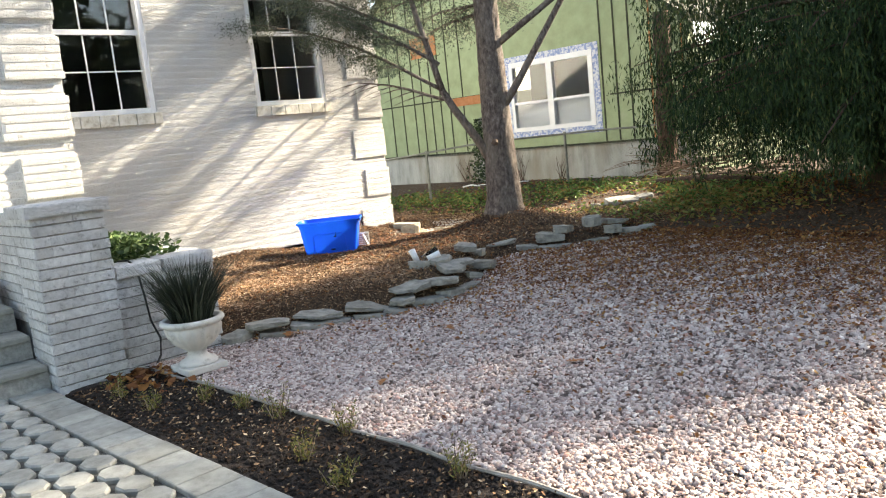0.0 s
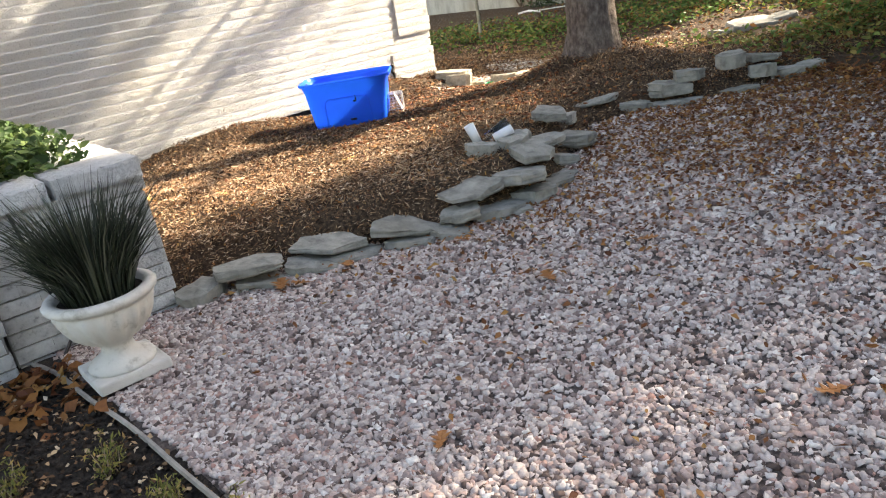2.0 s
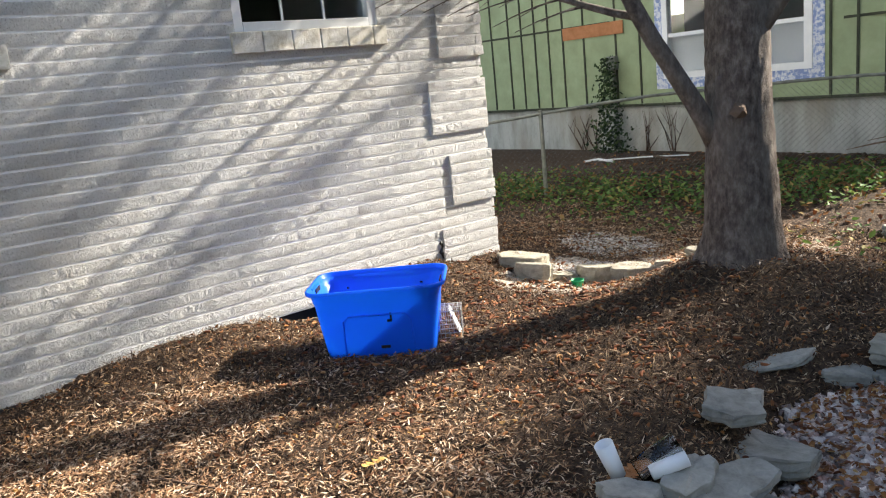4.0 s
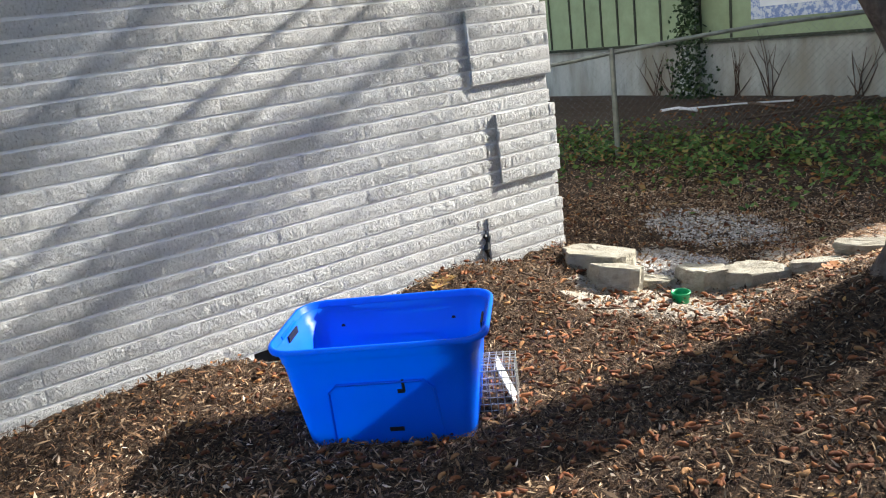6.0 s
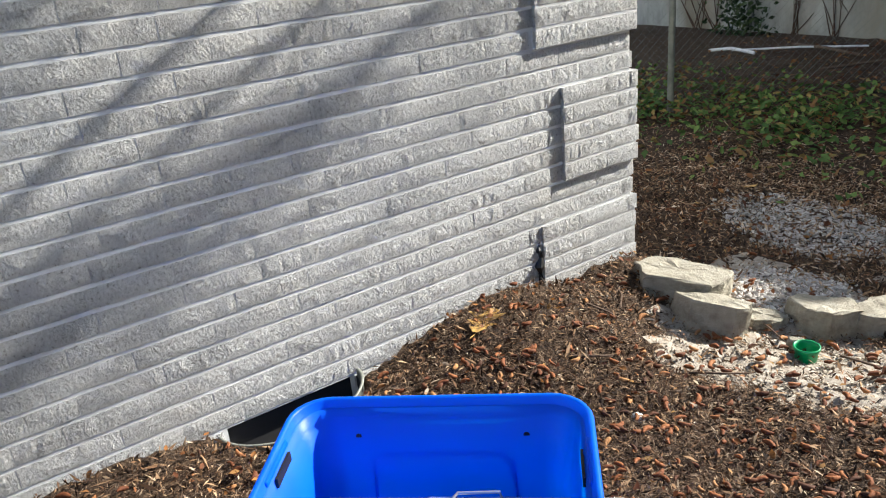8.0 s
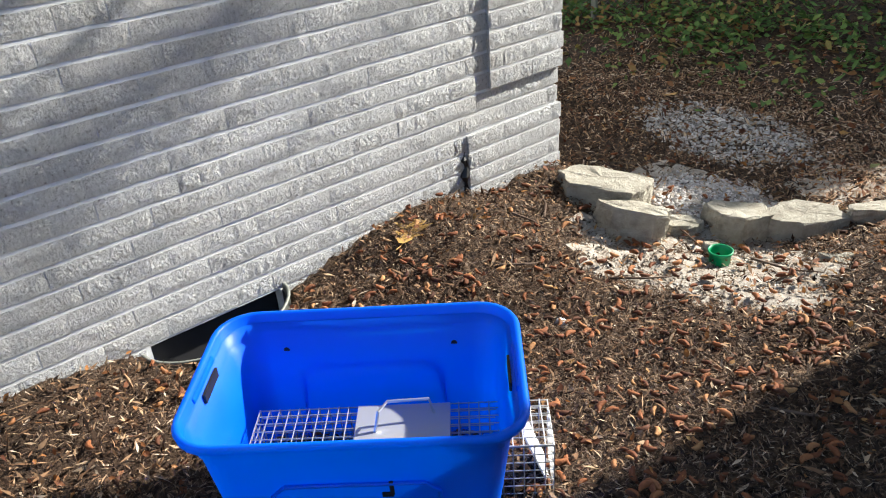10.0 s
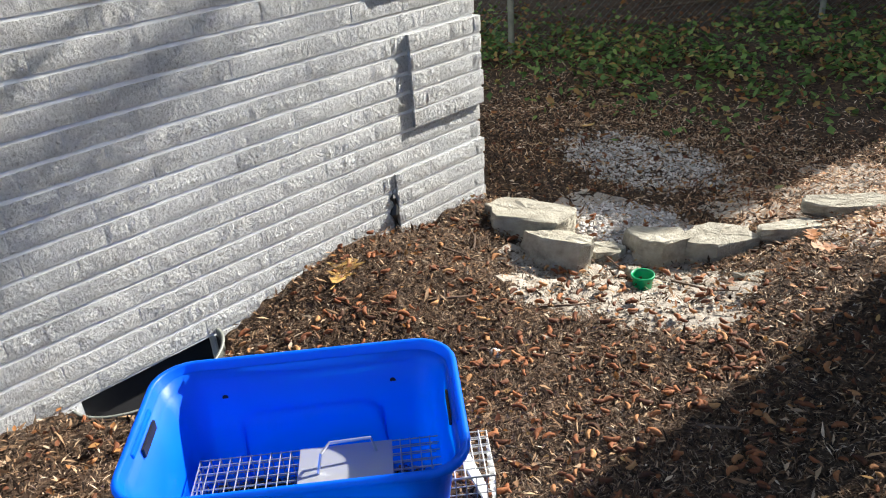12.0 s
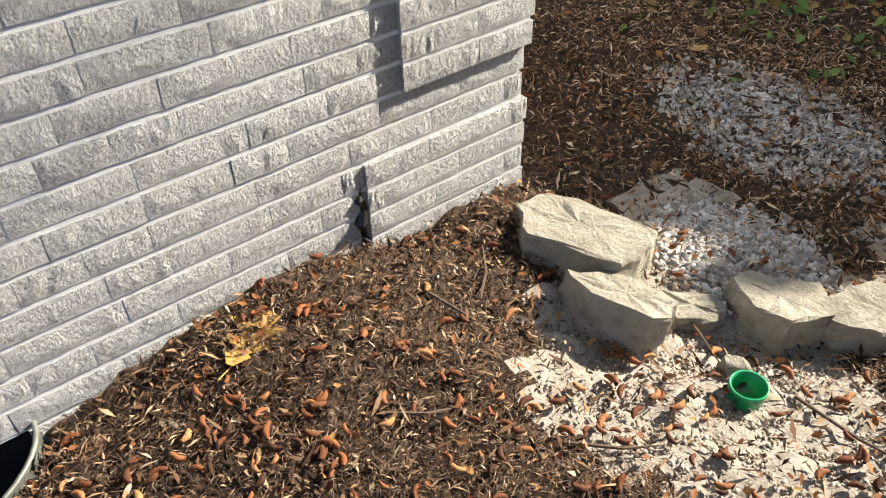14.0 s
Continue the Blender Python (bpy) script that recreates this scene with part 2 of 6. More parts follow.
def thing(name, label, category, group="", loc=(0, 0, 0), kind=""):
    ob = new(name)
    ob.location = loc
    return tagged(ob, label, category, group, kind)


def link_mesh(name, me, mat, parent=None, label=""):
    me.materials.append(mat)
    ob = new(name, me)
    if parent:
        ob.parent = parent
    return tagged(ob, label)


def part(name, bm, mat, parent=None, label="", smooth=False):
    me = bpy.data.meshes.new(name)
    bm.to_mesh(me)
    bm.free()
    if smooth:
        me.polygons.foreach_set("use_smooth", [True] * len(me.polygons))
    return link_mesh(name, me, mat, parent, label)


def soup(name, verts, tris, mat, parent=None, label="", smooth=False):
    """One mesh out of arrays of corners and triangles."""
    verts, tris = np.asarray(verts, np.float32).reshape(-1, 3), np.asarray(tris, np.int32).reshape(-1, 3)
    me = bpy.data.meshes.new(name)
    me.vertices.add(len(verts))
    me.vertices.foreach_set("co", verts.ravel())
    me.loops.add(tris.size)
    me.loops.foreach_set("vertex_index", tris.ravel())
    me.polygons.add(len(tris))
    me.polygons.foreach_set("loop_start", np.arange(0, tris.size, 3, dtype=np.int32))
    if smooth:
        me.polygons.foreach_set("use_smooth", np.ones(len(tris), bool))
    me.update(calc_edges=True)
    return link_mesh(name, me, mat, parent, label)


def scatter(base_v, base_t, places, scales, turns, jitter=0.0):
    """Copies of a small shape: base (n,3), tris (m,3), at places (k,3), scales (k,3), turns (k,3,3)."""
    k, n = len(places), len(base_v)
    v = np.repeat(base_v[None], k, 0)
    if jitter:
        v = v + rng.normal(0, jitter, v.shape)
    v = v * scales[:, None, :]
    v = np.einsum("kij,knj->kni", turns, v) + places[:, None, :]
    t = base_t[None] + (np.arange(k) * n)[:, None, None]
    return v.reshape(-1, 3), t.reshape(-1, 3)


def turns_of(yaw, pitch, roll):
    cy, sy, cp, sp, cr, sr = np.cos(yaw), np.sin(yaw), np.cos(pitch), np.sin(pitch), np.cos(roll), np.sin(roll)
    z, o = np.zeros_like(cy), np.ones_like(cy)
    a = np.stack([cy, -sy, z, sy, cy, z, z, z, o], -1).reshape(-1, 3, 3)
    b = np.stack([cp, z, sp, z, o, z, -sp, z, cp], -1).reshape(-1, 3, 3)
    c = np.stack([o, z, z, z, cr, -sr, z, sr, cr], -1).reshape(-1, 3, 3)
    return a @ b @ c


def box(bm, x0, y0, z0, x1, y1, z1, bevel=0.0):
    r = bmesh.ops.create_cube(bm, size=1, matrix=Matrix.Translation(((x0 + x1) / 2, (y0 + y1) / 2, (z0 + z1) / 2)) @ Matrix.Diagonal((abs(x1 - x0), abs(y1 - y0), abs(z1 - z0), 1)))
    if bevel:
        es = list({e for v in r["verts"] for e in v.link_edges})
        bmesh.ops.bevel(bm, geom=es, offset=bevel, segments=2, affect="EDGES", profile=0.5)
    return bm


def tube(bm, points, radii, sides=8):
    """A tapered tube along points."""
    points = [Vector(p) for p in points]
    rings = []
    for i, p in enumerate(points):
        d = (points[min(i + 1, len(points) - 1)] - points[max(i - 1, 0)]).normalized()
        q = d.to_track_quat("Z", "Y")
        r = radii[i] if isinstance(radii, (list, tuple)) else radii
        rings.append([bm.verts.new(p + q @ Vector((r * math.cos(2 * math.pi * k / sides), r * math.sin(2 * math.pi * k / sides), 0))) for k in range(sides)])
    for a, b in zip(rings, rings[1:]):
        for k in range(sides):
            bm.faces.new((a[k], a[(k + 1) % sides], b[(k + 1) % sides], b[k]))
    bm.faces.new(rings[0][::-1])
    bm.faces.new(rings[-1])
    return bm


def lathe(bm, profile, sides=40, flute=0.0, count=0, z_from=0, z_to=0):
    rings = []
    for r, z in profile:
        f = flute if z_from < z < z_to else 0
        rings.append([bm.verts.new(((r + f * math.cos(count * a)) * math.cos(a), (r + f * math.cos(count * a)) * math.sin(a), z)) for a in [2 * math.pi * k / sides for k in range(sides)]])
    for a, b in zip(rings, rings[1:]):
        for k in range(sides):
            bm.faces.new((a[k], a[(k + 1) % sides], b[(k + 1) % sides], b[k]))
    bm.faces.new(rings[0][::-1])
    bm.faces.new(rings[-1])
    return bm


def stone(sx, sy, sz, seed, sub=2, rough=0.1, flat=0.35, cuts=8):
    """A broken stone: a block cut down by planes, its edges worn and its faces uneven."""
    r = random.Random(seed)
    bm = bmesh.new()
    bmesh.ops.create_cube(bm, size=2.0)
    turn = r.uniform(0, 6.28)
    planes = []
    for k in range(cuts):
        a = turn + k * 2 * math.pi / cuts + r.uniform(-0.4, 0.4)
        planes.append((Vector((math.cos(a), math.sin(a), r.uniform(-0.35, 0.45))).normalized(), r.uniform(0.72, 1.02)))
    for k in range(4):
        a = r.uniform(0, 6.28)
        planes.append((Vector((math.cos(a), math.sin(a), r.uniform(0.6, 1.8))).normalized(), r.uniform(0.85, 1.05)))
    planes.append((Vector((r.uniform(-0.2, 0.2), r.uniform(-0.2, 0.2), 1)).normalized(), 0.8))
    for nrm, d in planes:
        res = bmesh.ops.bisect_plane(bm, geom=bm.verts[:] + bm.edges[:] + bm.faces[:], plane_co=nrm * d, plane_no=nrm, clear_outer=True)
        rim = [e for e in res["geom_cut"] if isinstance(e, bmesh.types.BMEdge)]
        if len(rim) > 2:
            bmesh.ops.holes_fill(bm, edges=rim)
    bmesh.ops.remove_doubles(bm, verts=bm.verts[:], dist=0.04)
    lo = [min(v.co[i] for v in bm.verts) for i in range(3)]
    hi = [max(v.co[i] for v in bm.verts) for i in range(3)]
    size = (sx, sy, sz)
    for v in bm.verts:
        v.co = Vector([((v.co[i] - lo[i]) / (hi[i] - lo[i]) - (0.5 if i < 2 else 0.0)) * size[i] for i in range(3)])
    bmesh.ops.bevel(bm, geom=bm.edges[:], offset=min(size) * 0.04, segments=1, affect="EDGES", profile=0.6, clamp_overlap=True)
    bmesh.ops.triangulate(bm, faces=bm.faces[:])
    for _ in range(sub):
        bmesh.ops.subdivide_edges(bm, edges=[e for e in bm.edges if e.calc_length() > max(size) * 0.1], cuts=1)
        bmesh.ops.triangulate(bm, faces=bm.faces[:])
    amp = min(size) * rough
    for v in bm.verts:
        p = v.co * (1.0 / max(size))
        v.co = v.co + noise.noise_vector(p * 5 + Vector((seed * 1.7, 0, 0))) * amp * 0.5 + noise.noise_vector(p * 15 + Vector((0, seed, 0))) * amp * 0.25
    return bm


def ss(a, b, x):
    t = np.clip((np.asarray(x, float) - a) / (b - a), 0, 1)
    return t * t * (3 - 2 * t)


def bell(x, y, cx, cy, r):
    return np.exp(-((x - cx) ** 2 + (y - cy) ** 2) / (r * r))


# ---- the ground: gravel court, raised mulch bed, sandy gap, wild edge ----
WALL_X, CORNER_Y = -7.855, 7.69


def border_x(y):
    """Where the stone border parts bed and gravel."""
    y = np.asarray(y, float)
    return -5.15 + 0.74 * np.exp(-((y - 5.5) / 1.1) ** 2) + 0.8 * ss(6.7, 8.0, y) + 0.9 * ss(8.3, 10.5, y)


def ground_z(x, y):
    x, y = np.asarray(x, float), np.asarray(y, float)
    court = 0.05 + 0.16 * ss(4.5, 8.0, y) + 0.26 * ss(8.0, 11.0, y)
    inside = ss(0.0, 0.3, border_x(y) - x) * ss(3.4, 3.8, y)
    bed = 0.325 - 0.09 * ss(5.8, 4.0, y) * ss(-6.3, -5.0, x) - 0.03 * ss(6.0, 7.0, y)
    bed = bed + 0.26 * bell(x, y, -5.9, 8.0, 0.66) + 0.17 * bell(x, y, -7.8, 6.88, 0.44) + 0.06 * bell(x, y, -7.8, 4.95, 0.7)
    bed = bed + 0.06 * bell(x, y, -6.15, 6.75, 0.6) + 0.09 * bell(x, y, -7.86, 7.6, 0.24) + 0.05 * bell(x, y, -7.9, 5.4, 0.26)
    bed = bed - 0.05 * bell(x, y, -7.02, 7.68, 0.34) - 0.09 * bell(x, y, -6.7, 8.05, 0.4) - 0.06 * bell(x, y, -7.4, 8.4, 0.7)
    bed = bed - 0.13 * bell(x, y, -7.6, 9.6, 0.9) - 0.07 * bell(x, y, -7.9, 4.1, 0.45) + 0.16 * ss(8.8, 11.0, y)
    z = court * (1 - inside) + bed * inside
    return z + 0.008 * np.sin(x * 7.3 + 1.1 * y) * np.sin(y * 6.1) + 0.006 * np.sin(x * 17 - y * 13)


def gz(x, y):
    return float(ground_z(x, y))


def axis(lo, hi, step, outer):
    fine = np.arange(lo, hi + step / 2, step)
    return np.concatenate([[lo - o for o in outer[::-1]], fine, [hi + o for o in outer]])


def zone(x, y):
    """0 mulch, 1 gravel, 2 dark soil, 3 pale sand."""
    wob = 0.05 * np.sin(9 * x + 4 * y) + 0.04 * np.sin(21 * y - 7 * x)
    k = np.zeros_like(x, int)
    k[(border_x(y) - x + wob < 0.02) & (y > 2.97) & (y < 8.3 + 2 * wob)] = 1
    k[(y <= 3.06 + 0.05 * (x + 3))] = 2
    jag = 6 * wob + 0.35 * np.sin(43 * x + 31 * y) * np.sin(37 * y - 29 * x)
    k[(x > -8.4) & (((x + 7.02) / 0.5) ** 2 + ((y - 7.56) / 0.37) ** 2 < 1 + 0.7 * jag)] = 3
    k[(((x + 7.33) / 0.36) ** 2 + ((y - 8.08) / 0.28) ** 2 < 1 + jag)] = 3
    k[(((x + 6.45) / 0.6) ** 2 + ((y - 8.75) / 0.55) ** 2 < 1 + 1.4 * jag)] = 3
    return k


def build_ground():
    far = [0.3, 0.8, 2, 5, 12, 30, 80, 200, 500]
    xs, ys = axis(-9.6, 1.2, 0.04, far), axis(-0.6, 12.6, 0.04, far)
    gx, gy = np.meshgrid(xs, ys, indexing="ij")
    z = ground_z(gx, gy)
    z = z + 0.009 * rng.normal(size=z.shape) * ((gx < border_x(gy)) & (gy > 3.4))
    well = ((gx - WALL_X) / 0.19) ** 2 + ((gy - 6.01) / 0.27) ** 2 < 1
    z = np.where(well & (gx > WALL_X - 0.1), z - 0.9, z)
    z = np.where(gy < 2.36, np.minimum(z, 0.02), z)
    nx, ny = len(xs), len(ys)
    idx = np.arange(nx * ny).reshape(nx, ny)
    quads = np.stack([idx[:-1, :-1], idx[1:, :-1], idx[1:, 1:], idx[:-1, 1:]], -1).reshape(-1, 4)
    me = bpy.data.meshes.new("ground")
    me.vertices.add(nx * ny)
    me.vertices.foreach_set("co", np.stack([gx, gy, z], -1).astype(np.float32).ravel())
    me.loops.add(quads.size)
    me.loops.foreach_set("vertex_index", quads.astype(np.int32).ravel())
    me.polygons.add(len(quads))
    me.polygons.foreach_set("loop_start", np.arange(0, quads.size, 4, dtype=np.int32))
    cx = (gx[:-1, :-1] + gx[1:, 1:]).ravel() / 2
    cy = (gy[:-1, :-1] + gy[1:, 1:]).ravel() / 2
    for m in (M_EARTH, M_GRAVELBED, M_SOIL, M_SAND):
        me.materials.append(m)
    me.polygons.foreach_set("material_index", zone(cx, cy).astype(np.int32))
    me.polygons.foreach_set("use_smooth", np.ones(len(quads), bool))
    me.update(calc_edges=True)
    return tagged(new("ground", me), "brown mulch bed beside pinkish grey gravel court", "ground", kind="structure")


build_ground()

# ---- the white brick house ----
COURSE, JOINT, HEAD = 0.0766, 0.0125, 0.003
WIN = ((3.49, 4.5), (5.78, 6.8))         # outer frames along y
WIN_Z0, WIN_Z1 = 2.15, 3.93
Q_BASE = 0.25


def brick_mesh(seed, length=0.25, height=COURSE, depth=0.05, rough=0.0019):
    """A split-faced brick, its face towards +x, its length along y."""
    r = random.Random(seed)
    nl, nh = 8, 3
    v, f = [], []
    for j in range(nh + 1):
        for i in range(nl + 1):
            edge = i in (0, nl) or j in (0, nh)
            x = r.uniform(0.0, 0.001) if edge else 0.0024 + r.uniform(-0.0016, rough)
            dy = r.uniform(-0.009, 0.009) if 0 < i < nl else r.uniform(-0.001, 0.001)
            dz = r.uniform(-0.006, 0.006) if 0 < j < nh else r.uniform(-0.001, 0.001)
            v.append((x, (i / nl - 0.5) * (length - HEAD) + dy, (j / nh - 0.5) * (height - JOINT) + dz))
    for j in range(nh):
        for i in range(nl):
            a = j * (nl + 1) + i
            f.append((a, a + 1, a + nl + 2, a + nl + 1))
    rim = [i for i in range(nl + 1)] + [(nl + 1) * j + nl for j in range(1, nh + 1)] + [nh * (nl + 1) + i for i in range(nl - 1, -1, -1)] + [(nl + 1) * j for j in range(nh - 1, 0, -1)]
    b = len(v)
    v += [(-depth, v[i][1], v[i][2]) for i in rim]
    for k in range(len(rim)):
        k2 = (k + 1) % len(rim)
        f.append((rim[k2], rim[k], b + k, b + k2))
    me = bpy.data.meshes.new("brick")
    me.from_pydata(v, [], f)
    return me


def brick_courses(z0, z1, ya, yb, holes=(), unit=0.25, seed=3):
    """Rows of bricks (y centre, z centre, length) that fill a wall with a loose running bond."""
    r = random.Random(seed)
    rows = []
    k = 0
    z = z0
    while z < z1:
        y = ya - (k % 2) * unit * 0.5 - r.uniform(0, 0.08)
        end = yb + r.uniform(-0.009, 0.007)
        while y < end:
            ln = unit * r.choice((0.8, 1.0, 1.0, 1.15, 0.55))
            a, b = max(y, ya), min(y + ln, end)
            spans = [(a, b)]
            for (h0, h1, hz0, hz1) in holes:
                if hz0 < z + COURSE * 0.5 < hz1:
                    nxt = []
                    for s, e in spans:
                        if e <= h0 or s >= h1:
                            nxt.append((s, e))
                        else:
                            if s < h0:
                                nxt.append((s, h0))
                            if e > h1:
                                nxt.append((h1, e))
                    spans = nxt
            rows += [((s + e) / 2, z + COURSE / 2, e - s) for s, e in spans if e - s > 0.03]
            y += ln
        z += COURSE
        k += 1
    return rows


def lay(rows, parent, meshes, x, mat, singles, seed, along=None):
    """Bricks as pieces of their own where singles(y, z) holds, the rest joined."""
    r = random.Random(seed)
    rest_v, rest_f, n = [], [], 0
    for y, z, ln in rows:
        me = r.choice(meshes)
        px = x + r.uniform(0, 0.0012)
        if singles(y, z):
            ob = new("brick", me)
            ob.location, ob.scale = (px, y, z), (1, ln / 0.25, 1)
            ob.parent = parent
        else:
            co = [(px + v.co.x, y + v.co.y * ln / 0.25, z + v.co.z) for v in me.vertices]
            rest_f += [[i + n for i in p.vertices] for p in me.polygons]
            rest_v += co
            n += len(co)
    if rest_v:
        me = bpy.data.meshes.new("bricks")
        me.from_pydata(rest_v, [], rest_f)
        tagged(link_mesh("brick_field", me, mat, parent), kind="stuff")


def build_house():
    bm = bmesh.new()
    top = 5.4
    x0, x1 = WALL_X - 0.24, WALL_X - 0.0012
    ys = [3.1, WIN[0][0], WIN[0][1], WIN[1][0], WIN[1][1], CORNER_Y - 0.02]
    for i in range(5):
        if i in (1, 3):
            if i == 3:
                box(bm, x0, ys[i], 0.361, x1, 6.255, WIN_Z0)
                box(bm, x0, 6.255, -0.3, x1, ys[i + 1], WIN_Z0)
            else:
                box(bm, x0, ys[i], -0.3, x1, ys[i + 1], WIN_Z0)
            box(bm, x0, ys[i], WIN_Z1, x1, ys[i + 1], top)
        else:
            box(bm, x0, ys[i], -0.3, x1, ys[i + 1], top)
    wall = part("wall_east", bm, M_MORTAR)
    tagged(wall, "white-painted split-face brick house wall", "wall", kind="structure")
    bm = box(bmesh.new(), -14.5, CORNER_Y - 0.26, -0.3, x0, CORNER_Y - 0.02, top)
    tagged(part("wall_north", bm, M_MORTAR), "white-painted house end wall", "wall", kind="structure")
    bm = box(box(bmesh.new(), -14.7, -3, -0.3, -14.5, CORNER_Y - 0.02, top), -14.5, -3.2, -0.3, -7.3, -3, top)
    tagged(part("wall_west", bm, M_MORTAR), "white-painted house back wall", "wall", kind="structure")
    bm = box(bmesh.new(), -14.9, -3.4, top, WALL_X + 0.35, CORNER_Y + 0.3, top + 0.2)
    tagged(part("roof", bm, M_DARKGREEN), "flat dark house roof with small overhang", "roof", kind="structure")
    # inner wall and floor, the dimness of the room painted on as near-black
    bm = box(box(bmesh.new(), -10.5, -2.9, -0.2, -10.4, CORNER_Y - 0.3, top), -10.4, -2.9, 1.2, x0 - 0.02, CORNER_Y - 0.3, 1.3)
    tagged(part("wall_inside", bm, M_UNLIT), "inner wall and floor painted near-black for the unlit room", "wall", kind="structure")

    # quoins: five courses proud of the wall, two courses between them
    quoins = []
    z, wide = 0.8225 - 7 * COURSE, True
    while z < 5.2:
        quoins.append((z, z + 5 * COURSE, CORNER_Y - (0.53 if wide else 0.405)))
        z, wide = z + 7 * COURSE, not wide
    start = 0.8225 - 8 * COURSE
    holes = [(a, b, WIN_Z0 - 0.13, WIN_Z1) for a, b in WIN] + [(q[2], 9, q[0], q[1]) for q in quoins]
    holes += [(5.765, 6.255, 0.0, 0.362)]
    meshes = [brick_mesh(s) for s in range(28)]
    for me in meshes:
        me.materials.append(M_BRICK)
    rows = brick_courses(start, 4.9, 3.12, CORNER_Y, holes)
    lay(rows, wall, meshes, WALL_X, M_BRICK, lambda y, z: y > 4.9 and z < 1.72, 5)
    for i, (q0, q1, qy) in enumerate(quoins):
        qrows = brick_courses(q0, q1 - 0.01, qy, CORNER_Y + 0.012, seed=20 + i)
        bm = box(bmesh.new(), WALL_X - 0.02, qy + 0.004, q0 + 0.004, WALL_X + (0.0156 if i else 0.0101), CORNER_Y + 0.004, q1 - 0.012)
        core = part("quoin", bm, M_MORTAR, wall)
        lay(qrows, core, meshes, WALL_X + (0.0165 if i else 0.011), M_BRICK, lambda y, z: z < 2.0, 40 + i)
    # weathered rowlock sills under the windows
    for (a, b) in WIN:
        sill = part("sill_course", box(bmesh.new(), WALL_X - 0.05, a - 0.02, WIN_Z0 - 0.125, WALL_X + 0.012, b + 0.02, WIN_Z0 - 0.012), M_MORTAR, wall)
        y = a - 0.04
        k = 0
        while y < b + 0.03:
            ln = min(0.2, b + 0.05 - y)
            ob = part("brick", box(bmesh.new(), WALL_X - 0.04, y + 0.003, WIN_Z0 - 0.13, WALL_X + 0.035, y + ln - 0.003, WIN_Z0 - 0.005, 0.006), M_SILL, sill)
            y += ln
            k += 1


def build_window(name, a, b):
    """A white double-hung window, three by two panes in each sash."""
    win = thing(name, "white double-hung window with dark panes and thin muntins", "window", kind="structure")
    x = WALL_X - 0.02
    for (p, q, r, s) in ((a, a + 0.06, WIN_Z0, WIN_Z1), (b - 0.06, b, WIN_Z0, WIN_Z1), (a + 0.06, b - 0.06, WIN_Z0, WIN_Z0 + 0.055), (a + 0.06, b - 0.06, WIN_Z1 - 0.06, WIN_Z1)):
        part("window_frame", box(bmesh.new(), x - 0.1, p, r, x + 0.012, q, s, 0.004), M_FRAME, win)
    mid = 3.03
    for z0, z1, dx in ((WIN_Z0 + 0.055, mid, 0.0), (mid, WIN_Z1 - 0.06, -0.03)):
        rail = part("sash_rail", box(bmesh.new(), x - 0.06 + dx, a + 0.06, z1 - 0.025, x - 0.025 + dx, b - 0.06, z1 + 0.03, 0.003), M_FRAME, win)
        for k in (1, 2):
            y = a + 0.06 + (b - a - 0.12) * k / 3
            part("muntin", box(bmesh.new(), x - 0.062 + dx, y - 0.008, z0, x - 0.046 + dx, y + 0.008, z1, 0.002), M_FRAME, win)
        zm = (z0 + z1) / 2
        part("muntin", box(bmesh.new(), x - 0.061 + dx, a + 0.06, zm - 0.007, x - 0.047 + dx, b - 0.06, zm + 0.007, 0.002), M_FRAME, win)
        part("pane", box(bmesh.new(), x - 0.058 + dx, a + 0.06, z0, x - 0.052 + dx, b - 0.06, z1), M_GLASS, win)
    return win


# ---- the entry: projecting wall, pier, steps, planter, paving ----
def brick_face(parent, x, ya, yb, z0, z1, mat, seed, unit=0.3):
    meshes = [brick_mesh(100 + seed * 10 + s) for s in range(6)]
    for me in meshes:
        me.materials.append(mat)
    lay(brick_courses(z0, z1 - 0.02, ya, yb, unit=unit, seed=seed), parent, meshes, x, mat, lambda y, z: True, seed)


def turned_face(parent, y, xa, xb, z0, z1, mat, seed, unit=0.3):
    """Bricks on a face that looks towards -y, between xa and xb."""
    r = random.Random(seed)
    meshes = [brick_mesh(300 + seed * 10 + s) for s in range(5)]
    for me in meshes:
        me.materials.append(mat)
    for u, z, ln in brick_courses(z0, z1 - 0.02, xa, xb, unit=unit, seed=seed):
        ob = new("brick", r.choice(meshes))
        ob.matrix_world = Matrix.Translation((u, y + r.uniform(-0.003, 0.003), z)) @ Matrix.Rotation(-math.pi / 2, 4, "Z") @ Matrix.Diagonal((1, ln / 0.25, 1, 1))
        ob.parent = parent


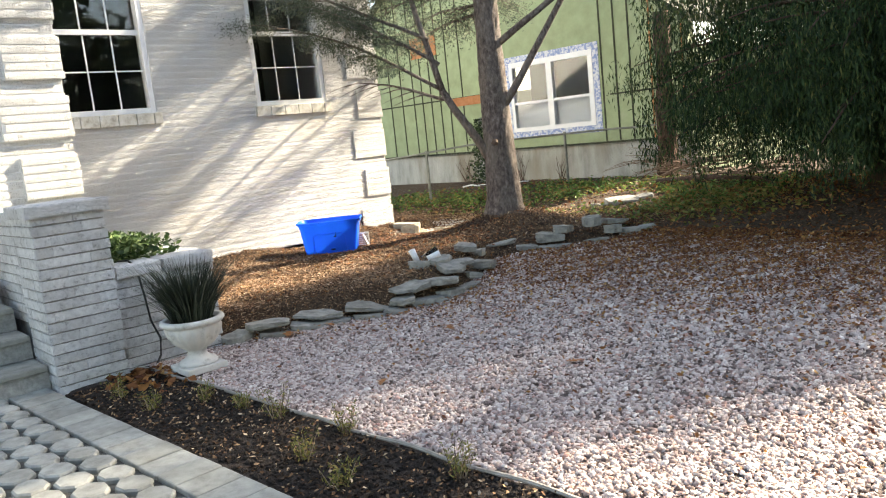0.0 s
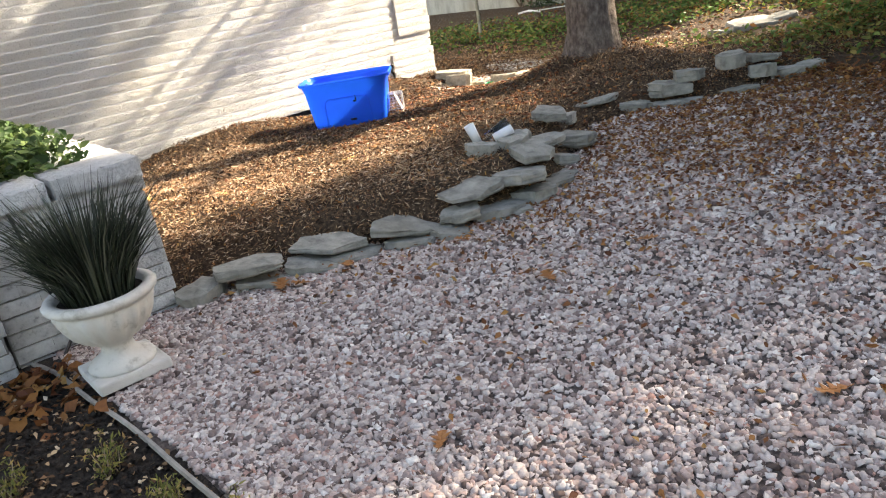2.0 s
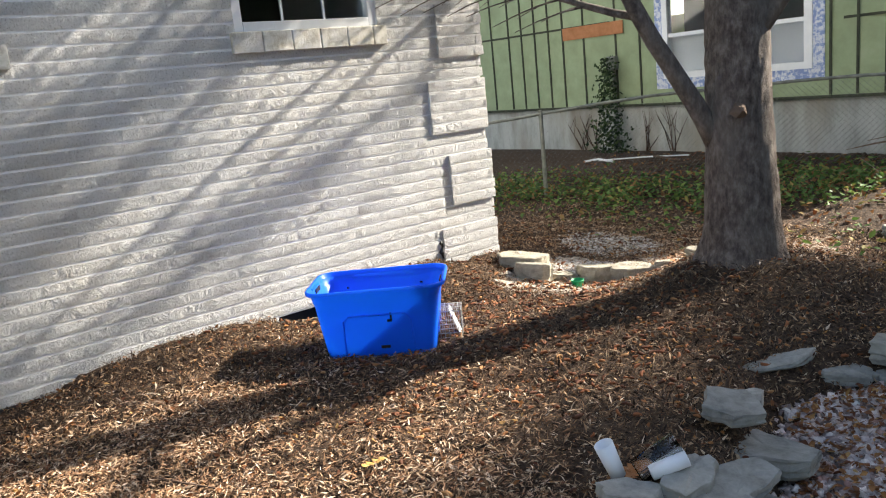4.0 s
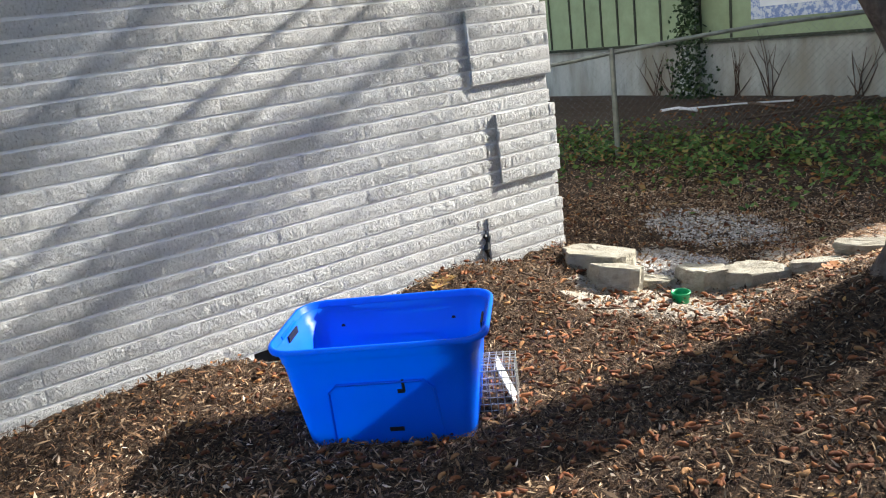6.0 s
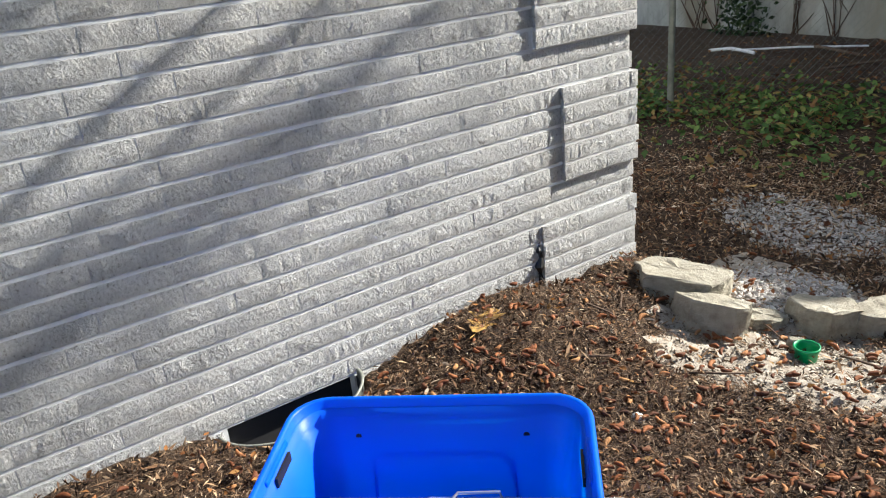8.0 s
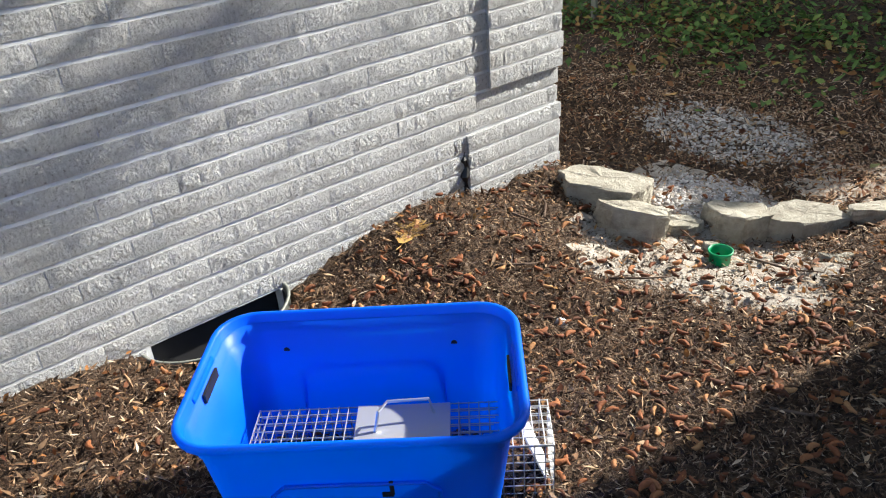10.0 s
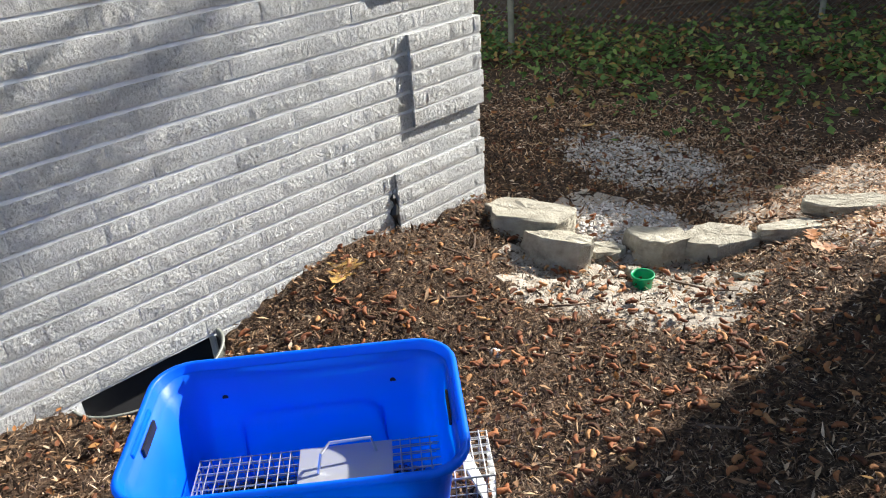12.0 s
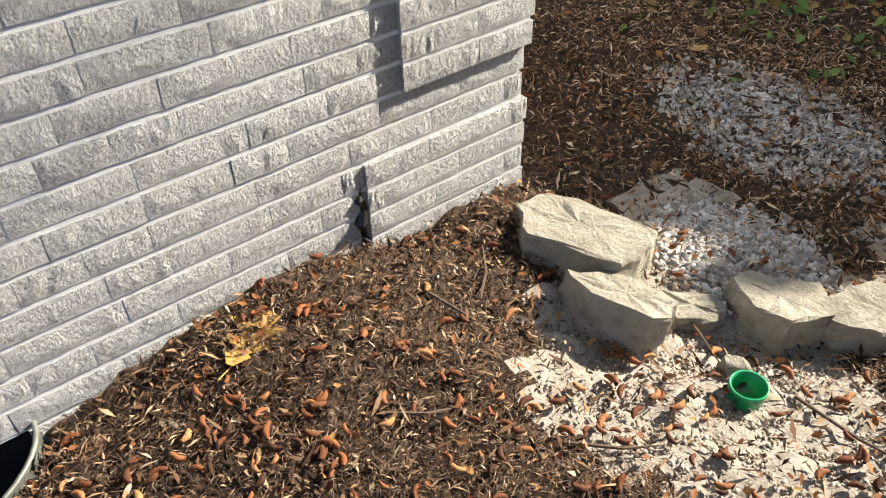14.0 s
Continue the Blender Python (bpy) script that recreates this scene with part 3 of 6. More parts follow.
def build_entry():
    bm = box(box(bmesh.new(), -8.2, -3.0, -0.2, -6.93, 3.24, 5.4), -6.96, 2.0, -0.2, -6.945, 3.23, 5.4)
    wall = part("wall_entry", bm, M_MORTAR)
    tagged(wall, "projecting white brick entry wall with quoined corner", "wall", kind="structure")
    brick_face(wall, -6.925, 2.0, 3.26, 0.1, 3.9, M_BRICK, 1)
    z = 0.3
    k = 0
    while z < 3.8:
        q = part("quoin", box(bmesh.new(), -6.93, 2.78 - 0.1 * (k % 2), z, -6.898, 3.275, z + 5 * COURSE), M_MORTAR, wall)
        brick_face(q, -6.89, 2.78 - 0.1 * (k % 2), 3.28, z, z + 5 * COURSE, M_BRICK, 2 + k)
        z, k = z + 7 * COURSE, k + 1
    made = set(scene.objects)
    pier = part("entry_pier", box(bmesh.new(), -5.75, 2.235, 0.0, -5.275, 2.715, 1.33), M_GREYMORTAR)
    tagged(pier, "weathered white brick pier with slab cap", "pier")
    brick_face(pier, -5.262, 2.22, 2.73, 0.06, 1.36, M_GREYBRICK, 31, 0.34)
    turned_face(pier, 2.222, -5.76, -5.26, 0.06, 1.36, M_GREYBRICK, 32, 0.34)
    cap = stone_slab(0.56, 0.58, 0.1, 4)
    cap.transform(Matrix.Translation((-5.5, 2.475, 1.335)))
    part("cap", cap, M_GREYBRICK, pier, "grey weathered stone cap")
    cheek = part("stair_cheek_wall", box(bmesh.new(), -7.03, 2.3, 0.0, -5.77, 2.7, 1.3), M_GREYMORTAR)
    tagged(cheek, "low weathered white brick wall beside the steps", "wall", kind="structure")
    turned_face(cheek, 2.285, -7.0, -5.77, 0.5, 1.3, M_GREYBRICK, 33)
    top = stone_slab(1.27, 0.5, 0.09, 9)
    top.transform(Matrix.Translation((-6.4, 2.48, 1.302)))
    part("cap", top, M_GREYBRICK, cheek)
    steps = thing("entry_steps", "grey stone entry steps with dark risers", "steps", kind="structure")
    for k in range(4):
        x1 = -5.42 - 0.34 * k
        riser = part("riser", box(bmesh.new(), -7.02, 0.4, 0.0 if k == 0 else 0.1 + 0.18 * k, x1 - 0.03, 2.215, 0.1 + 0.18 * k + 0.13), M_GREYMORTAR, steps)
        part("tread", box(bmesh.new(), -7.02 if k == 3 else x1 - 0.36, 0.4, 0.1 + 0.18 * k + 0.132, x1, 2.213, 0.1 + 0.18 * (k + 1), 0.012), M_PAVER, steps)
    # planter box
    bm = box(bmesh.new(), -5.55, 2.735, 0.0, -5.335, 3.5, 0.79)
    box(bm, -7.03, 3.3, 0.0, -5.55, 3.5, 0.79)
    planter = part("planter_wall", bm, M_GREYMORTAR)
    tagged(planter, "low weathered brick planter wall with stone coping", "planter", kind="structure")
    brick_face(planter, -5.32, 2.74, 3.52, 0.04, 0.8, M_GREYBRICK, 34, 0.3)
    r = random.Random(5)
    for i, (a, b) in enumerate(((2.74, 3.1), (3.105, 3.53))):
        s = stone_slab(0.34, b - a - 0.006, 0.105, 12 + i)
        s.transform(Matrix.Translation((-5.45, (a + b) / 2, 0.8)))
        part("coping", s, M_GREYBRICK, planter)
    for i in range(4):
        s = stone_slab(0.36, 0.3, 0.1, 22 + i)
        s.transform(Matrix.Translation((-5.82 - 0.37 * i, 3.4, 0.795)))
        part("coping", s, M_GREYBRICK, planter)
    tagged(part("planter_soil", box(bmesh.new(), -7.03, 2.735, 0.3, -5.55, 3.3, 0.78), M_SOIL), "dark soil filling the planter", "soil", kind="structure")


    # the whole stoop stands a little further out
    for ob in [o for o in scene.objects if o not in made and o.parent is None]:
        ob.location = ob.location + Vector((0.23, 0.07, -0.045))


def stone_slab(sx, sy, sz, seed):
    """A hewn slab with chipped edges, centred in plan, on z 0."""
    bm = bmesh.new()
    bmesh.ops.create_cube(bm, size=1)
    bmesh.ops.subdivide_edges(bm, edges=bm.edges[:], cuts=5, use_grid_fill=True)
    for v in bm.verts:
        c = v.co.copy()
        k = sum(abs(abs(a) - 0.5) < 1e-4 for a in c)
        p = Vector((c.x * sx, c.y * sy, (c.z + 0.5) * sz))
        n = noise.noise_vector(p * 14 + Vector((seed * 2.3, 0, 0)))
        v.co = p + n * (0.006 if k == 1 else 0.009) - Vector((c.x, c.y, c.z)).normalized() * (0.01 if k > 1 else 0)
    return bm


def build_paving():
    pave = part("pavement", box(bmesh.new(), -5.4, -1.5, 0.02, 0.9, 2.27, 0.085), M_JOINT)
    tagged(pave, "grey concrete cobble paving with soldier border", "pavement", kind="structure")
    r = random.Random(8)
    x = -5.25
    while x < -0.2:
        w = r.uniform(0.2, 0.23)
        ob = part("paver", box(bmesh.new(), x + 0.003, 2.02, 0.05, x + w - 0.003, 2.275, 0.112 + r.uniform(-0.003, 0.003), 0.008), M_PAVER, pave)
        x += w
    meshes = []
    for s in range(6):
        rr = random.Random(70 + s)
        bm = bmesh.new()
        ring = [(math.cos(a) * rr.uniform(0.92, 1.05), math.sin(a) * rr.uniform(0.92, 1.05)) for a in [2 * math.pi * (k + 0.5) / 8 for k in range(8)]]
        lo = [bm.verts.new((p * 0.112, q * 0.09, 0)) for p, q in ring]
        hi = [bm.verts.new((p * 0.112, q * 0.09, 0.045)) for p, q in ring]
        tp = [bm.verts.new((p * 0.1, q * 0.08, 0.055)) for p, q in ring]
        for u, w in ((lo, hi), (hi, tp)):
            for k in range(8):
                bm.faces.new((u[k], u[(k + 1) % 8], w[(k + 1) % 8], w[k]))
        bm.faces.new(tp)
        me = bpy.data.meshes.new("paver")
        bm.to_mesh(me)
        bm.free()
        me.materials.append(M_PAVER)
        meshes.append(me)
    k = 0
    y = 1.92
    while y > 0.35:
        x = -5.2 + (k % 2) * 0.112
        while x < -1.9:
            ob = new("paver", r.choice(meshes))
            ob.location, ob.rotation_euler = (x, y, 0.06 + r.uniform(-0.001, 0.001)), (0, 0, r.uniform(-0.12, 0.12))
            ob.parent = pave
            x += 0.224
        y -= 0.168
        k += 1
    pivot = Vector((-4.5, 2.3, 0))
    pave.matrix_world = Matrix.Translation(pivot + Vector((0, 0.02, -0.045))) @ Matrix.Rotation(radians(3.0), 4, "Z") @ Matrix.Translation(-pivot)
    edge = bmesh.new()
    pts = [(-5.05 + 0.1 * i, 3.03 + 0.05 * (0.1 * i - 2.05) + 0.006 * math.sin(i * 0.7) - 0.07 * math.exp(-i * 0.25), 0.072 + 0.006 * math.sin(i * 0.9)) for i in range(60)]
    tube(edge, pts, 0.011, 6)
    tagged(part("garden_edging", edge, M_EDGING), "thin grey edging strip between soil and gravel", "edging", kind="structure")


# ---- green neighbour house, fence ----
GREEN_Y, GREEN_END, RIDGE_X, RIDGE_Z = 12.8, -6.02, -10.4, 6.4


def gable(x):
    """The roof line of the green house over x."""
    return min(2.99 + 0.78 * (GREEN_END - x), RIDGE_Z) if x > RIDGE_X else RIDGE_Z - 0.5 * (RIDGE_X - x)



def build_green_house():
    house = thing("green_house", "faded green panelled house with stained foundation", "house", loc=(-9, GREEN_Y, 0))
    base = Vector((-9, GREEN_Y, 0))

    def bx(name, x0, y0, z0, x1, y1, z1, mat, label="", parent=None, bevel=0.0):
        bm = box(bmesh.new(), x0, y0, z0, x1, y1, z1, bevel)
        bm.transform(Matrix.Translation(-base))
        return part(name, bm, mat, parent or house, label)
    wx0, wx1, wz0, wz1 = -10.0, -7.95, 1.44, 2.82

    def gable_wall(x0, x1, z0, name="wall"):
        bm = bmesh.new()
        xs = sorted({x0, x1} | ({RIDGE_X} if x0 < RIDGE_X < x1 else set()))
        ring = [(x0, z0), (x1, z0)] + [(x, gable(x)) for x in xs[::-1]]
        a = [bm.verts.new((x - base.x, 0, z)) for x, z in ring]
        b = [bm.verts.new((x - base.x, 0.2, z)) for x, z in ring]
        bm.faces.new(a)
        bm.faces.new(b[::-1])
        for k in range(len(a)):
            bm.faces.new((a[k], b[k], b[(k + 1) % len(a)], a[(k + 1) % len(a)]))
        bmesh.ops.recalc_face_normals(bm, faces=bm.faces[:])
        part(name, bm, M_GREENWALL, house)
    gable_wall(-18, wx0, 1.12)
    gable_wall(wx1, GREEN_END, 1.12)
    gable_wall(wx0, wx1, wz1)
    bx("wall", wx0, GREEN_Y, 1.12, wx1, GREEN_Y + 0.2, wz0, M_GREENWALL)
    bx("foundation", -18, GREEN_Y + 0.03, -0.2, GREEN_END, GREEN_Y + 0.2, 1.12, M_FOUNDATION)
    bx("ledge", -18, GREEN_Y - 0.03, 1.09, GREEN_END, GREEN_Y + 0.028, 1.125, M_DARKGREEN)
    bx("back_wall", -18, GREEN_Y + 6, -0.2, GREEN_END, GREEN_Y + 6.2, 2.6, M_GREENWALL)
    bx("side_wall", -18.2, GREEN_Y, -0.2, -18, GREEN_Y + 6.2, 2.6, M_GREENWALL)
    bx("side_wall", GREEN_END - 0.2, GREEN_Y + 0.2, -0.2, GREEN_END, GREEN_Y + 6, 2.6, M_GREENWALL)
    for x0, x1 in ((RIDGE_X, GREEN_END + 0.05), (-18.2, RIDGE_X)):
        bm = bmesh.new()
        z0, z1 = (RIDGE_Z, gable(GREEN_END) - 0.03) if x0 == RIDGE_X else (gable(-18.2), RIDGE_Z)
        v = [bm.verts.new((x - base.x, y, z + h)) for h in (0.01, 0.12) for y in (-0.12, 6.4) for x, z in ((x0, z0), (x1, z1))]
        for q in ((0, 1, 3, 2), (4, 6, 7, 5), (0, 4, 5, 1), (2, 3, 7, 6), (0, 2, 6, 4), (1, 5, 7, 3)):
            bm.faces.new([v[k] for k in q])
        part("roof", bm, M_DARKGREEN, house)
    r = random.Random(4)
    x = -15.5
    k = 0
    while x < GREEN_END - 0.1:
        if not (wx0 - 0.1 < x < wx1 + 0.1):
            bx("batten", x, GREEN_Y - 0.014, 1.13, x + 0.028, GREEN_Y - 0.002, min(gable(x), gable(x + 0.03)) - 0.02, M_RUST if k % 9 in (4, 6) and x > -8 else M_DARKGREEN)
        x += r.choice((0.3, 0.42, 0.6))
        k += 1
    for z, a, b in ((2.28, -15.5, -10.9), (1.95, -7.6, GREEN_END)):
        bx("rail_batten", a, GREEN_Y - 0.016, z, b, GREEN_Y - 0.0165 + 0.012, z + 0.03, M_DARKGREEN)
    bx("orange_panel", -11.8, GREEN_Y - 0.03, 2.12, -10.65, GREEN_Y - 0.017, 2.3, M_RUST, "rust orange board")
    bx("orange_panel", -12.95, GREEN_Y - 0.03, 3.3, -12.1, GREEN_Y - 0.017, 3.75, M_RUST, "rust orange board")
    # white two-sash window with taped surround
    for (a, b, c, d) in ((wx0 - 0.12, wx0, wz0 - 0.13, wz1 + 0.12), (wx1, wx1 + 0.14, wz0 - 0.13, wz1 + 0.12), (wx0, wx1, wz0 - 0.13, wz0), (wx0, wx1, wz1, wz1 + 0.12)):
        bx("flashing", a, GREEN_Y - 0.012, c, b, GREEN_Y - 0.003, d, M_PATTERN, "blue patterned flashing tape")
    win = bx("window", wx0, GREEN_Y - 0.02, wz0, wx0 + 0.08, GREEN_Y + 0.08, wz1, M_FRAME)
    for (a, b, c, d) in ((wx1 - 0.1, wx1, wz0, wz1), (wx0 + 0.08, wx1 - 0.1, wz0, wz0 + 0.08), (wx0 + 0.08, wx1 - 0.1, wz1 - 0.1, wz1), (-9.05, -8.91, wz0 + 0.08, wz1 - 0.1)):
        bx("frame", a, GREEN_Y - 0.02, c, b, GREEN_Y + 0.08, d, M_FRAME, parent=win)
    for a, b in ((wx0 + 0.08, -9.05), (-8.91, wx1 - 0.1)):
        bx("sash_rail", a, GREEN_Y, 1.98, b, GREEN_Y + 0.05, 2.03, M_FRAME, parent=win)
        bx("pane", a, GREEN_Y + 0.02, wz0 + 0.08, b, GREEN_Y + 0.026, wz1 - 0.1, M_GLASS, parent=win)
    # near-black sheet in place of the unlit room behind these panes
    bx("room", wx0 - 0.5, GREEN_Y + 1.2, 1.0, wx1 + 0.5, GREEN_Y + 1.25, 3.0, M_UNLIT)
    bx("curtain", wx0, GREEN_Y + 0.12, 1.45, wx1, GREEN_Y + 0.13, 2.0, M_FRAME, "white half curtain")
    bx("meter", -10.93, GREEN_Y - 0.1, 1.62, -10.77, GREEN_Y, 1.82, M_STEEL, "grey electric meter", bevel=0.02)
    bx("conduit", -10.87, GREEN_Y - 0.04, 0.1, -10.83, GREEN_Y - 0.001, 1.62, M_STEEL)


def fence_at(s):
    """Along the fence line from the house corner outwards."""
    bends = ((0.0, -11.02, 8.04), (2.4, -9.45, 9.85), (4.846, -7.85, 11.7), (6.59, -6.25, 12.4))
    for (s0, x0, y0), (s1, x1, y1) in zip(bends, bends[1:]):
        if s <= s1 or s1 == 6.59:
            q = (s - s0) / (s1 - s0)
            return Vector((x0 + (x1 - x0) * q, y0 + (y1 - y0) * q, 0))


def build_fence():
    fence = thing("chain_link_fence", "low rusty chain link fence with pipe rail", "fence")
    length, h = 6.59, 0.9
    for s in (0.05, 2.4, 4.846, 6.57):
        p = fence_at(s)
        z = gz(p.x, p.y)
        bm = tube(bmesh.new(), [(p.x, p.y, z - 0.1), (p.x, p.y, z + h + 0.04)], 0.024, 10)
        part("post", bm, M_STEEL, fence)
    pts = [fence_at(s) + Vector((0, 0, gz(*fence_at(s).xy) + h)) for s in np.linspace(0, length, 23)]
    part("top_rail", tube(bmesh.new(), pts, 0.017, 8), M_STEEL, fence)
    # diagonal wires, woven as thin square rods
    step = 0.062
    v, t = [], []
    n = 0
    for sgn in (1, -1):
        s = -h
        while s < length + h:
            a, b = (s, s + h) if sgn > 0 else (s + h, s)
            lo, hi = max(0, min(a, b)), min(length, max(a, b))
            if hi > lo:
                f = lambda q: (q - a) / (b - a) * h
                cuts = [lo] + [k for k in (2.4, 4.846) if lo < k < hi] + [hi]
                for c0, c1 in zip(cuts, cuts[1:]):
                    p, q = fence_at(c0), fence_at(c1)
                    p.z, q.z = gz(p.x, p.y) + f(c0), gz(q.x, q.y) + f(c1)
                    side = Vector((0.802, -0.596, 0)) * 0.0022
                    up = Vector((0.3, 0.35, 0.6 if sgn > 0 else -0.6)) * 0.003
                    c = [p + side, p - side + up, p - side - up, q + side, q - side + up, q - side - up]
                    v += [tuple(k) for k in c]
                    t += [(n, n + 1, n + 4), (n, n + 4, n + 3), (n + 1, n + 2, n + 5), (n + 1, n + 5, n + 4), (n + 2, n, n + 3), (n + 2, n + 3, n + 5)]
                    n += 6
            s += step
    soup("wire_mesh", v, t, M_STEEL, fence)


build_house()
build_window("window_1", *WIN[0])
build_window("window_2", *WIN[1])
build_entry()
build_paving()
build_green_house()
build_fence()

# ---- the blue tote and the wire trap ----
def rounded(w, d, r, n=6):
    pts = []
    for cx, cy, a0 in ((w / 2 - r, d / 2 - r, 0), (-w / 2 + r, d / 2 - r, 90), (-w / 2 + r, -d / 2 + r, 180), (w / 2 - r, -d / 2 + r, 270)):
        for k in range(n + 1):
            a = radians(a0 + 90 * k / n)
            pts.append((cx + r * math.cos(a), cy + r * math.sin(a)))
    return pts


def build_tote():
    tote = thing("storage_tote", "open royal blue plastic storage tote on mulch", "storage tote", loc=(-6.89, 5.967, gz(-6.89, 5.967) - 0.006))
    tote.rotation_euler = (0, 0, radians(49.0))
    bm = bmesh.new()
    # outside up, over the rolled rim, inside down: width, depth, corner, height
    prof = [(0.6, 0.32, 0.05, 0.0), (0.61, 0.33, 0.055, 0.012), (0.655, 0.365, 0.06, 0.2), (0.694, 0.394, 0.068, 0.375), (0.704, 0.402, 0.07, 0.379), (0.715, 0.41, 0.073, 0.432),
            (0.75, 0.435, 0.085, 0.434), (0.772, 0.447, 0.09, 0.436), (0.776, 0.45, 0.09, 0.452), (0.768, 0.444, 0.088, 0.46), (0.752, 0.432, 0.084, 0.461), (0.742, 0.426, 0.08, 0.455),
            (0.708, 0.401, 0.072, 0.392), (0.684, 0.383, 0.066, 0.384), (0.645, 0.356, 0.056, 0.2), (0.595, 0.315, 0.048, 0.012)]
    rings = []
    for w, d, r, z in prof:
        rings.append([bm.verts.new((x, y, z * 0.865)) for x, y in rounded(w * 0.975, d * 1.09, r * 1.1, 6)])
    n = len(rings[0])
    for a, b in zip(rings, rings[1:]):
        for k in range(n):
            bm.faces.new((a[k], a[(k + 1) % n], b[(k + 1) % n], b[k]))
    bm.faces.new(rings[0][::-1])
    bm.faces.new(rings[-1])
    body = part("body", bm, M_BIN, tote, smooth=True)
    # raised panels pressed into the long sides
    for sgn in (1, -1):
        rib = [(-0.19, -0.13), (-0.18, 0.07), (-0.15, 0.1), (0.15, 0.1), (0.18, 0.07), (0.19, -0.13)]
        bm = tube(bmesh.new(), [(x, sgn * (0.176 + 0.147 * (z + 0.15)) - sgn * (0.004 if sgn > 0 else 0.0), z + 0.15) for x, z in rib], 0.005, 6)
        part("pressed_panel", bm, M_BIN, body)
        bm = box(bmesh.new(), -0.009, -0.08, -0.016, 0.009, 0.08, 0.016, 0.005)
        bm.transform(Matrix.Translation((sgn * 0.362, 0, 0.372)))
        part("handle", bm, M_BIN, tote)
        bm = box(bmesh.new(), -0.003, -0.05, -0.012, 0.003, 0.05, 0.012)
        bm.transform(Matrix.Translation((sgn * 0.343, 0, 0.362)))
        part("handle_slot", bm, M_BLACK, tote, "dark hand slot")
    for x in (-0.215, 0.215):
        bm = bmesh.new()
        bmesh.ops.create_cone(bm, cap_ends=True, segments=10, radius1=0.008, radius2=0.008, depth=0.006)
        bm.transform(Matrix.Translation((x, 0.2085, 0.3)) @ Matrix.Rotation(math.pi / 2, 4, "X"))
        part("drilled_hole", bm, M_BLACK, tote)
    for x, z, w, h in ((0.078, 0.235, 0.009, 0.045), (0.068, 0.213, 0.024, 0.013), (0.03, 0.062, 0.05, 0.016)):
        bm = box(bmesh.new(), -w / 2, -0.002, -h / 2, w / 2, 0.002, h / 2)
        bm.transform(Matrix.Translation((x, -0.1765 - 0.147 * z, z)) @ Matrix.Rotation(0.145, 4, "X"))
        part("cut_mark", bm, M_BLACK, tote, "dark cut through the plastic")
    return tote


def build_trap(tote):
    trap = thing("wire_trap", "galvanised wire live trap lying inside the tote", "animal trap")
    trap.matrix_world = Matrix.Translation((0, 0, tote.location.z + 0.016)) @ Matrix.Translation((tote.location.x, tote.location.y, 0)) @ Matrix.Rotation(tote.rotation_euler.z, 4, "Z")
    x0, x1, y0, y1, h = -0.28, 0.44, -0.06, 0.1, 0.178

    def rods(name, lines, r=0.0016):
        bm = bmesh.new()
        for a, b in lines:
            tube(bm, [a, b], r, 5)
        part(name, bm, M_WIRE, trap)
    xs, ys, zs = np.arange(x0, x1 + 0.001, 0.025), np.arange(y0, y1 + 0.001, 0.027), np.arange(0, h + 0.001, 0.025)
    rods("top_mesh", [((x, y0, h), (x, y1, h)) for x in xs] + [((x0, y, h), (x1, y, h)) for y in ys])
    rods("side_mesh", [((x, y0, 0), (x, y0, h)) for x in xs] + [((x0, y0, z), (x1, y0, z)) for z in zs])
    rods("side_mesh", [((x, y1, 0), (x, y1, h)) for x in xs] + [((x0, y1, z), (x1, y1, z)) for z in zs])
    rods("end_mesh", [((x1, y, 0), (x1, y, h)) for y in ys] + [((x1, y0, z), (x1, y1, z)) for z in zs])
    rods("end_mesh", [((x0, y, 0), (x0, y, h)) for y in ys] + [((x0, y0, z), (x0, y1, z)) for z in zs])
    part("top_plate", box(bmesh.new(), -0.03, y0 + 0.02, h + 0.003, 0.2, y1 - 0.005, h + 0.006, 0.001), M_PLATE, trap, "bent sheet metal plate")
    bm = tube(bmesh.new(), [(0.02, 0.0, h + 0.007), (0.03, 0.02, h + 0.05), (0.05, 0.05, h + 0.055), (0.15, 0.06, h + 0.05), (0.16, 0.06, h + 0.007)], 0.004, 6)
    part("carry_handle", bm, M_WIRE, trap)
    bm = box(bmesh.new(), -0.002, -0.05, -0.09, 0.002, 0.05, 0.09)
    bm.transform(Matrix.Translation((0.405, 0.02, 0.09)) @ Matrix.Rotation(-0.35, 4, "Y"))
    part("door", bm, M_FRAME, trap, "white drop door")


